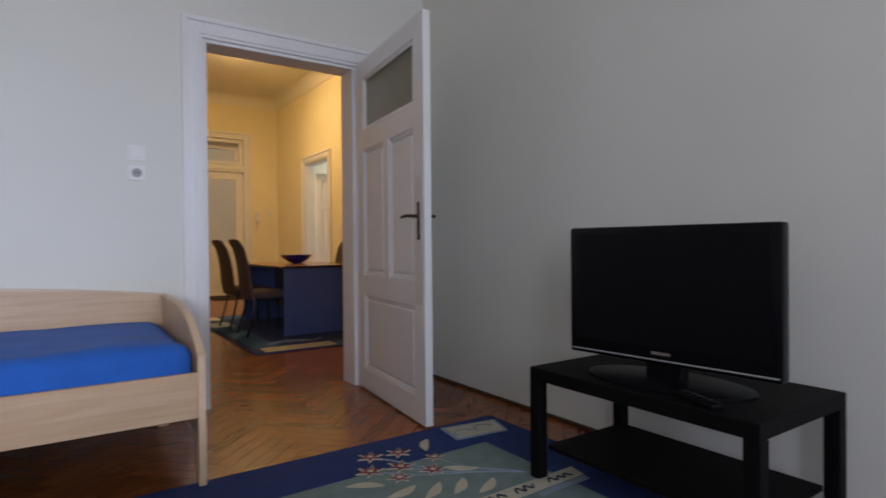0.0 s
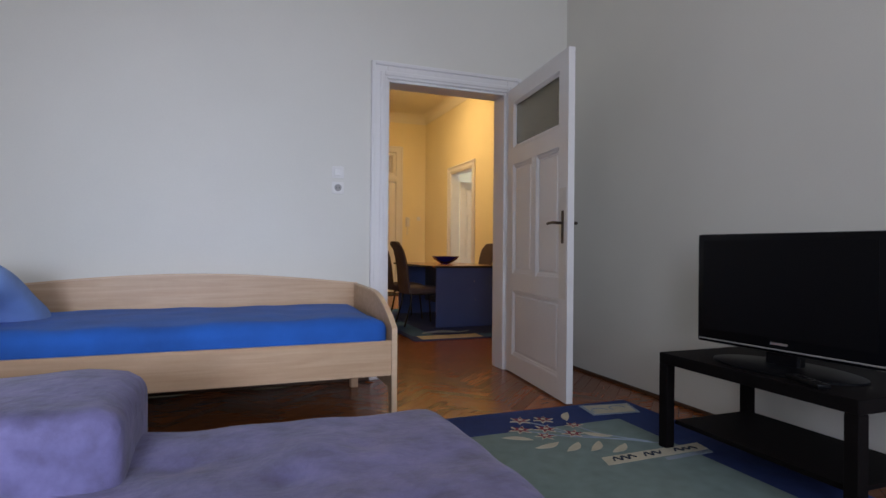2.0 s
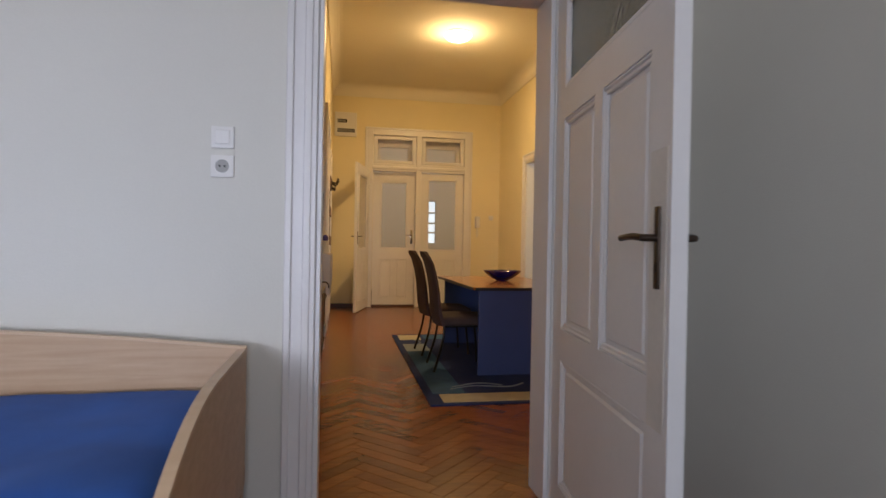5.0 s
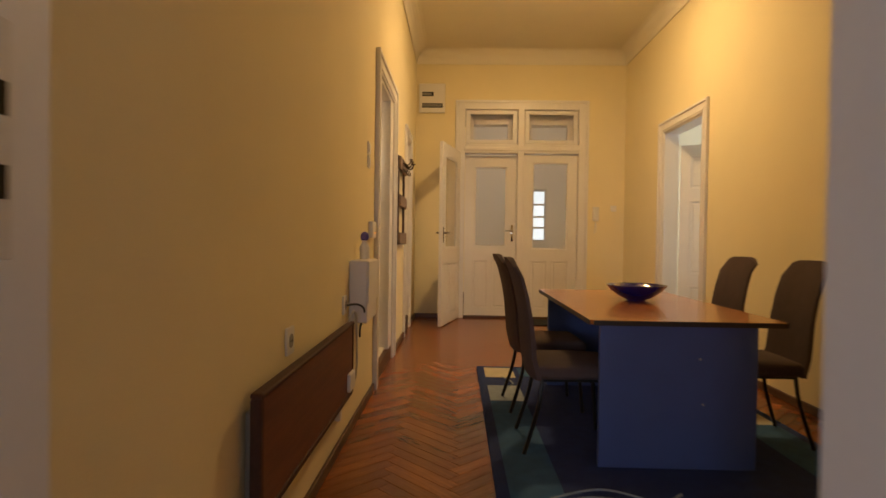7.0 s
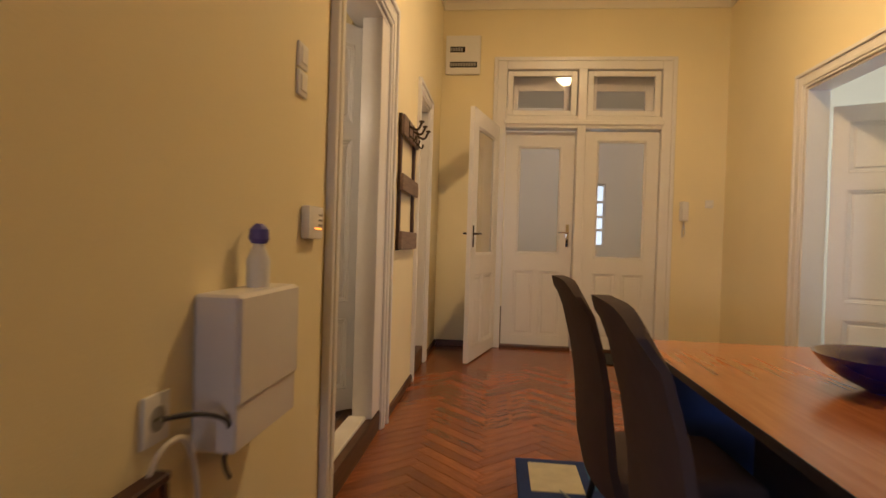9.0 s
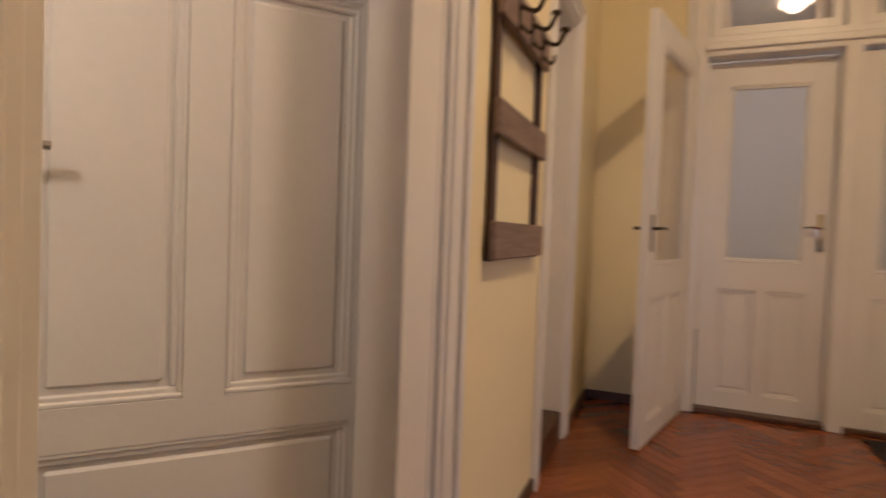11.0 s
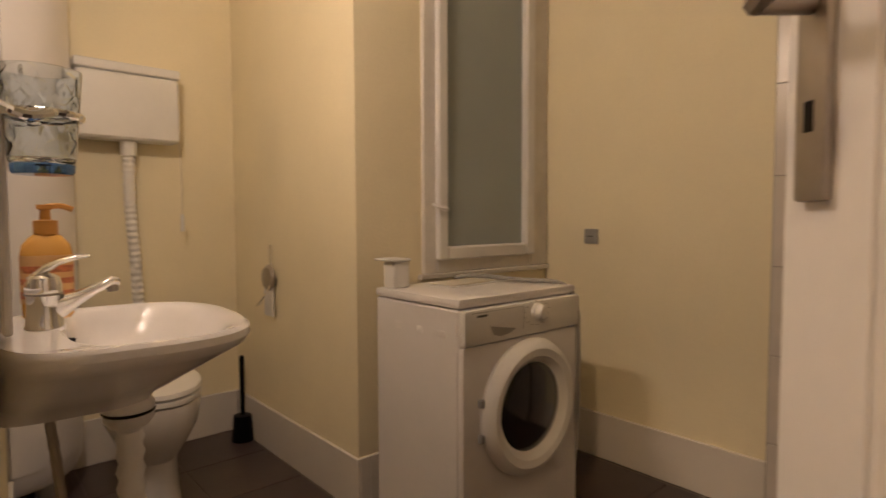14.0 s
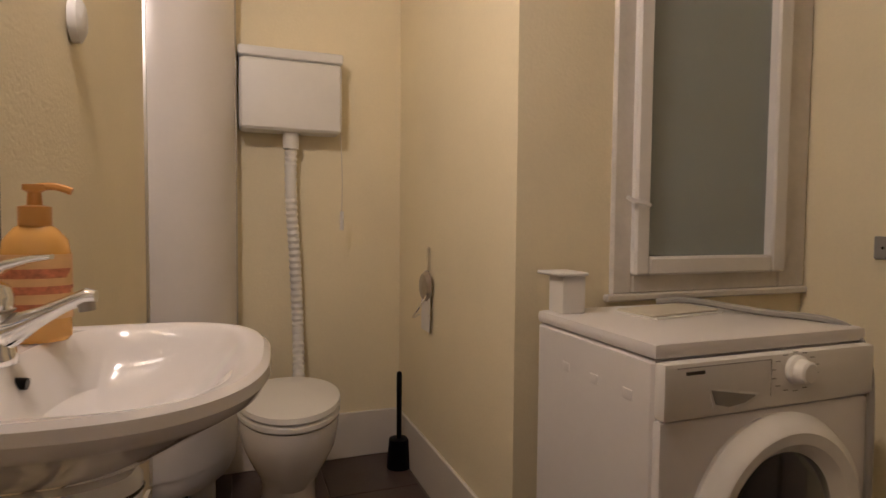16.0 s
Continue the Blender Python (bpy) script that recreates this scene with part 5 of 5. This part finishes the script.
cis = thing("toilet_cistern", pose(-0.742, AS, 1.440), "high white plastic cistern on the alcove wall", "cistern")
bm = boxes(((-0.187, 0.0, 0.0), (0.187, 0.125, 0.262)), bevel=0.022, seg=3)
part("tank", bm, PLASTIC, cis)
part("lid", boxes(((-0.190, 0.0, 0.263), (0.190, 0.128, 0.300)), bevel=0.010, seg=3), PLASTIC, cis)
part("outlet", rod(bmesh.new(), (0.0, 0.065, -0.06), (0.0, 0.065, 0.004), 0.030, seg=20), PLASTIC, cis)
part("flush_pipe", tube_path([(0.0, 0.065, -0.05), (0.0, 0.06, -0.25), (-0.015, 0.055, -0.5), (-0.025, 0.05, -0.75), (-0.02, 0.12, -0.90), (-0.01, 0.22, -0.955)], 0.022, 12, 0.10), PLASTIC, cis, "ribbed white flush pipe")
part("pull_cord", tube_path([(-0.182, 0.11, 0.01), (-0.188, 0.11, -0.15), (-0.187, 0.11, -0.30)], 0.0018, 6), CABLE, cis, "thin pull cord")
part("pull_grip", lathe([(0.006, -0.37), (0.008, -0.365), (0.007, -0.30), (0.003, -0.295)], 12, m=pose(-0.187, 0.11, 0)), PLASTIC, cis)

wc = thing("toilet", pose(-0.695, 5.60, FB), "white porcelain toilet with its lid closed", "toilet")


def oval(rx, ry, z, dy=0.0, n=36):
    return [(0.82 * rx * math.cos(2 * math.pi * k / n), dy + 0.95 * ry * math.sin(2 * math.pi * k / n) * (1.12 if math.sin(2 * math.pi * k / n) > 0 else 0.88), z) for k in range(n)]


part("bowl", loft([oval(0.115, 0.16, 0.0, -0.04), oval(0.108, 0.15, 0.06, -0.04), oval(0.105, 0.145, 0.17, -0.03), oval(0.135, 0.175, 0.225, -0.01), oval(0.175, 0.215, 0.30), oval(0.188, 0.230, 0.365), oval(0.188, 0.230, 0.39)]), PORCELAIN, wc)
part("seat", loft([oval(0.186, 0.228, 0.392), oval(0.192, 0.235, 0.398), oval(0.192, 0.235, 0.410), oval(0.186, 0.228, 0.415)]), PLASTIC, wc)
part("lid", loft([oval(0.186, 0.228, 0.417), oval(0.193, 0.236, 0.424), oval(0.190, 0.232, 0.438), oval(0.15, 0.185, 0.447), oval(0.05, 0.06, 0.450)]), PLASTIC, wc)
brush = thing("toilet_brush", pose(-1.150, 5.28, FB), "black toilet brush in its holder on the floor", "toilet brush")
part("holder", lathe([(0.048, 0.0), (0.050, 0.006), (0.042, 0.09), (0.040, 0.115), (0.015, 0.118)], 24), BLACK_PLASTIC, brush)
part("handle", lathe([(0.010, 0.11), (0.011, 0.37), (0.009, 0.385), (0.004, 0.388)], 14), BLACK_PLASTIC, brush)

rollh = thing("roll_holder", pose(AW, 5.52, 0.915), "chrome toilet paper holder on the alcove wall", "paper holder")
part("wall_clip", boxes(((0, -0.012, -0.01), (0.012, 0.012, 0.10)), bevel=0.004), CHROME, rollh)
part("cover", lathe([(0.055, 0.0), (0.057, 0.003), (0.045, 0.016), (0.01, 0.022)], 24, m=pose(0.012, 0, -0.04, 0, 90, 0)), STEEL, rollh)
part("wire", tube_path([(0.012, 0.03, -0.05), (0.05, 0.03, -0.11), (0.05, -0.05, -0.16), (0.02, -0.06, -0.15)], 0.003), CHROME, rollh)
part("paper", prism([(0.014, -0.045), (0.018, -0.045), (0.018, 0.04), (0.014, 0.04)], -0.20, -0.07), PLASTIC, rollh, "hanging end of paper")

wm = thing("washing_machine", pose(-1.462, 6.475, FB), "white front-loading washing machine below the window", "washing machine")
WW, WD, WH = 0.520, 0.405, 0.782
bm = boxes(((-WW / 2, -WD / 2, 0.015), (WW / 2, WD / 2 - 0.02, WH - 0.03)), bevel=0.006)
part("body", bm, ENAMEL, wm)
part("top_plate", boxes(((-WW / 2 - 0.003, -WD / 2, WH - 0.028), (WW / 2 + 0.003, WD / 2 - 0.012, WH)), bevel=0.010, seg=2), ENAMEL, wm)
bm = boxes(((-WW / 2, WD / 2 - 0.02, 0.03), (WW / 2, WD / 2, WH - 0.132)), bevel=0.006, seg=2)
part("front_panel", bm, ENAMEL, wm)
bm = boxes(((-WW / 2, WD / 2 - 0.02, WH - 0.130), (WW / 2, WD / 2 + 0.008, WH - 0.03)), bevel=0.010, seg=2)
part("control_panel", bm, PLASTIC, wm)
for k in range(3):
    part("side_groove", boxes(((WW / 2 - 0.004, 0.105 - k * 0.10, WH - 0.115), (WW / 2 + 0.0015, 0.13 - k * 0.10, WH - 0.095)), bevel=0.002, seg=2), ENAMEL, wm)
grip = [(0.165, WH - 0.078), (0.05, WH - 0.098), (0.055, WH - 0.104), (0.085, WH - 0.117), (0.125, WH - 0.121), (0.155, WH - 0.112)]
bm = prism(grip, 0, 0.004)
bm.transform(Matrix(((1, 0, 0, 0), (0, 0, -1, WD / 2 + 0.0095), (0, 1, 0, 0), (0, 0, 0, 1))))
part("drawer_grip", bm, PLASTIC, wm)
# the grip has no hollow; a flat grey plate gives its shade
bm = prism([(0.161, WH - 0.0815), (0.058, WH - 0.0995), (0.085, WH - 0.110), (0.122, WH - 0.114), (0.151, WH - 0.107)], 0, 0.003)
bm.transform(Matrix(((1, 0, 0, 0), (0, 0, -1, WD / 2 + 0.0110), (0, 1, 0, 0), (0, 0, 0, 1))))
part("drawer_grip_shade", bm, GREY_PLASTIC, wm, "grey plate for the shade in the detergent drawer grip")
part("drawer_edge", boxes(((0.02, WD / 2 + 0.0072, WH - 0.040), (0.235, WD / 2 + 0.0086, WH - 0.0385)), ((0.02, WD / 2 + 0.0072, WH - 0.105), (0.0212, WD / 2 + 0.0086, WH - 0.040))), GREY_PLASTIC, wm, "thin outline of the detergent drawer")
part("programme_dial", lathe([(0.027, 0.0), (0.027, 0.008), (0.022, 0.012), (0.020, 0.028), (0.016, 0.031)], 28, m=pose(-0.040, WD / 2 + 0.008, WH - 0.062, -90, 0, 0)), PLASTIC, wm, "white programme dial")
for k in range(14):
    a = 2 * math.pi * k / 14 + 0.2
    x, z = -0.040 + 0.056 * math.cos(a), WH - 0.066 + 0.036 * math.sin(a)
    part("dial_mark", boxes(((x - 0.006, WD / 2 + 0.0075, z - 0.0010), (x + 0.006, WD / 2 + 0.0084, z + 0.0010))), GREY_PLASTIC, wm)
part("badge", boxes(((0.175, WD / 2 + 0.0075, WH - 0.052), (0.215, WD / 2 + 0.009, WH - 0.046))), STAIN_GREY, wm, "small dark maker's mark")
DX, DZ = -0.004, 0.440
door = part("door_ring", lathe([(0.200, 0.0), (0.205, 0.012), (0.194, 0.032), (0.176, 0.042), (0.154, 0.038), (0.140, 0.020), (0.12, 0.012)], 56, m=pose(DX, WD / 2, DZ, -90, 0, 0)), PLASTIC, wm, "round white door rim")
part("door_glass", lathe([(0.142, 0.012), (0.138, 0.016), (0.11, 0.022), (0.04, 0.026), (0.01, 0.027)], 40, m=pose(DX, WD / 2, DZ, -90, 0, 0)), RUBBER, door, "dark door glass")
for dz in (-0.05, 0.05):
    part("hinge", boxes(((DX + 0.196, WD / 2, DZ + dz - 0.012), (DX + 0.211, WD / 2 + 0.018, DZ + dz + 0.012)), bevel=0.003), GREY_PLASTIC, door)
for fx in (-0.21, 0.21):
    for fy in (-0.15, 0.13):
        part("foot", rod(bmesh.new(), (fx, fy, 0), (fx, fy, 0.02), 0.02), BLACK_PLASTIC, wm)
T = FB + WH
solid("drain_hose", tube_path([(-1.52, 6.30, T + 0.010), (-1.57, 6.36, T + 0.018), (-1.63, 6.50, T + 0.010), (-1.695, 6.62, T + 0.004), (-1.716, 6.665, T - 0.04), (-1.720, 6.680, T - 0.15), (-1.720, 6.680, 0.45), (-1.718, 6.66, 0.25), (-1.72, 6.62, FB + 0.02)], 0.008), GREY_PLASTIC, "grey hose lying over the washing machine", "hose")
tray = thing("leaflet", pose(-1.47, 6.40, FB + WH, 0, 0, 8), "thin white leaflet lying on the washing machine", "leaflet")
part("sheet", boxes(((-0.11, -0.06, 0.0), (0.11, 0.06, 0.004)), bevel=0.001), PLASTIC, tray)
part("cover", boxes(((-0.105, -0.055, 0.0042), (0.11, 0.05, 0.009)), bevel=0.002), CABLE, tray)
softener = thing("plastic_holder", pose(-1.245, 6.325, FB + WH), "white plastic holder standing at the machine's rear corner", "holder")
part("body", boxes(((-0.03, -0.03, 0), (0.03, 0.03, 0.085)), bevel=0.006, seg=2), PLASTIC, softener)
part("flap", boxes(((-0.035, -0.06, 0.085), (0.045, 0.035, 0.093)), bevel=0.003), PLASTIC, softener)
wall_plate("wall_socket", pose(BW, 6.415, 1.045, 0, 0, 90), 0.062, 0.062, GREY_PLASTIC, "grey wall socket beside the washing machine", False, True)

# bathroom window
win = thing("window_bath", pose(0, BS, 0), "narrow white painted window with a frosted pane", "window", kind="structure")
part("window_frame", boxes(((-2.193, -0.03, 0.915), (-2.080, 0.012, 2.56)), ((-1.540, -0.03, 0.915), (-1.475, 0.012, 2.56)), ((-2.080, -0.03, 0.915), (-1.540, 0.012, 0.972)), ((-2.080, -0.03, 2.47), (-1.540, 0.012, 2.56)), bevel=0.006), WHITE_WORN, win)
part("sash", boxes(((-2.086, -0.02, 0.966), (-2.030, 0.032, 2.48)), ((-1.582, -0.02, 0.966), (-1.534, 0.032, 2.48)), ((-2.030, -0.02, 0.966), (-1.582, 0.032, 1.016)), ((-2.030, -0.02, 2.42), (-1.582, 0.032, 2.48)), bevel=0.006), WHITE, win)
part("pane", boxes(((-2.036, -0.006, 1.010), (-1.576, 0.002, 2.43))), FROSTED, win, "pale green frosted pane")
part("catch", tube_path([(-1.575, 0.034, 1.155), (-1.545, 0.048, 1.158), (-1.515, 0.044, 1.165), (-1.505, 0.030, 1.175)], 0.006), WHITE, win, "painted hook catch")
part("sill", boxes(((-2.193, 0.0, 0.897), (-1.455, 0.024, 0.917)), bevel=0.004), WHITE_WORN, win)

# wall tiles beside the shower
tiles = structure("wall_tiling", boxes(((BW, 7.10, FB), (BW + 0.008, 7.34, 3.0)), ((BW, 7.34, FB), (-2.125, BN, 3.0))), GROUT, "light beige glazed wall tiles")
tw, thh = 0.20, 0.293
unit = {}


def tile_mesh(key, w, h, t, mat):
    if key not in unit:
        b = boxes(((-t, -w / 2, -h / 2), (0, w / 2, h / 2)), bevel=0.0015)
        me = bpy.data.meshes.new("tile")
        b.to_mesh(me)
        b.free()
        me.materials.append(mat)
        unit[key] = me
    return unit[key]


for row in range(10):
    zc = 0.375 + thh * (row - 0.5)
    if zc > 2.85:
        break
    for col in range(9):
        first = col == 0
        y0 = 7.103 if first else 7.345 + (col - 1) * tw
        w = 0.235 if first else tw - 0.002
        if y0 + w > BN:
            break
        t = new("wall_tile", tile_mesh("a" if first else "b", w, thh - 0.0025, 0.006, TILE_WALL))
        t.location = ((BW + 0.0135) if first else -2.1195, y0 + w / 2, zc)
        t.parent = tiles
valve = thing("shower_valve", pose(-2.095, 7.27, 0.948), "small brass valve on the tiled wall", "valve")
part("disc", rod(bmesh.new(), (-0.09, 0, 0), (-0.075, 0, 0), 0.022, seg=16), BRASS_OLD, valve)
part("knob", rod(bmesh.new(), (-0.08, 0, 0), (-0.03, 0, 0), 0.013, seg=12), BRASS_OLD, valve)

# floor tiles of the bathroom
floor_bath = structure("floor_bath", boxes(((BW, AS, FB - 0.0078), (BE - 0.003, BN, FB - 0.004))), GROUT, "dark grey-brown floor tiles")
s = 0.33
me = None
fb = boxes(((-s / 2 + 0.0015, -s / 2 + 0.0015, -0.006), (s / 2 - 0.0015, s / 2 - 0.0015, 0)), bevel=0.001)
me = bpy.data.meshes.new("floor_tile")
fb.to_mesh(me)
fb.free()
me.materials.append(TILE_FLOOR)
for i in range(7):
    for j in range(13):
        x, y = -0.19 - s * (i + 0.5), AS + s * (j + 0.5)
        if x < BW or y > BN or (y < BS - 0.2 and x < AW - 0.1):
            continue
        t = new("floor_tile", me)
        t.location, t.parent = (x, y, FB), floor_bath

# ---------- herringbone parquet ----------
floor = structure("floor", boxes(((-0.15, LN, -0.0119), (HE + 0.05, HN + 0.2, -0.0105))), SUBFLOOR, "oiled oak herringbone parquet")
floor_living = structure("floor_living", boxes(((LW, LS, -0.0119), (LE, LN, -0.0105))), SUBFLOOR, "oiled oak herringbone parquet")
PL, PW = 0.45, 0.075


def herringbone(x0, x1, y0, y1):
    """Centres and turns of planks laid in zigzag rows along y."""
    out = []
    n = round(PL / PW)
    c = math.sqrt(0.5)
    for j in range(-400, 400):
        for m in range(-30, 30):
            for u, v, a in ((j + n / 2 + 2 * n * m, j + 0.5, 45), (j + n + 0.5 + 2 * n * m, j + 1 - n / 2, 135)):
                px, py = (u - v) * c * PW, (u + v) * c * PW
                if x0 < px < x1 and y0 <= py < y1:
                    out.append((px, py, a))
    return out


pb = boxes(((-PL / 2 + 0.0008, -PW / 2 + 0.0008, -0.0105), (PL / 2 - 0.0008, PW / 2 - 0.0008, 0)), bevel=0.0012)
plank = bpy.data.meshes.new("plank")
pb.to_mesh(plank)
pb.free()
plank.materials.append(PARQUET)
co = np.array([v.co[:] for v in plank.vertices])
faces = [tuple(p.vertices) for p in plank.polygons]
random.seed(11)


def lay(parent, near, area):
    vs, fs, n = [], [], 0
    for px, py, a in herringbone(*area):
        dz = random.uniform(-0.0006, 0)
        if near and near[0] < px < near[1] and near[2] < py < near[3] and n < 290:
            t = new("plank", plank)
            t.matrix_world = pose(px, py, dz, 0, 0, a)
            t.parent = parent
            n += 1
            continue
        c, sn = math.cos(radians(a)), math.sin(radians(a))
        base = len(vs)
        for q in co:
            vs.append((px + c * q[0] - sn * q[1], py + sn * q[0] + c * q[1], q[2] + dz))
        fs += [tuple(base + k for k in f) for f in faces]
    me = bpy.data.meshes.new("planks")
    me.from_pydata(vs, [], fs)
    me.materials.append(PARQUET)
    ob = new("planks", me)
    ob.parent = parent
    tagged(ob, "oak parquet planks", kind="stuff")


lay(floor, (0.05, 0.80, 5.0, 10.9), (-0.18, HE + 0.18, LN, HN + 0.25))
lay(floor_living, (0.1, 1.55, 2.66, 3.70), (LW - 0.18, LE + 0.18, LS - 0.18, LN))
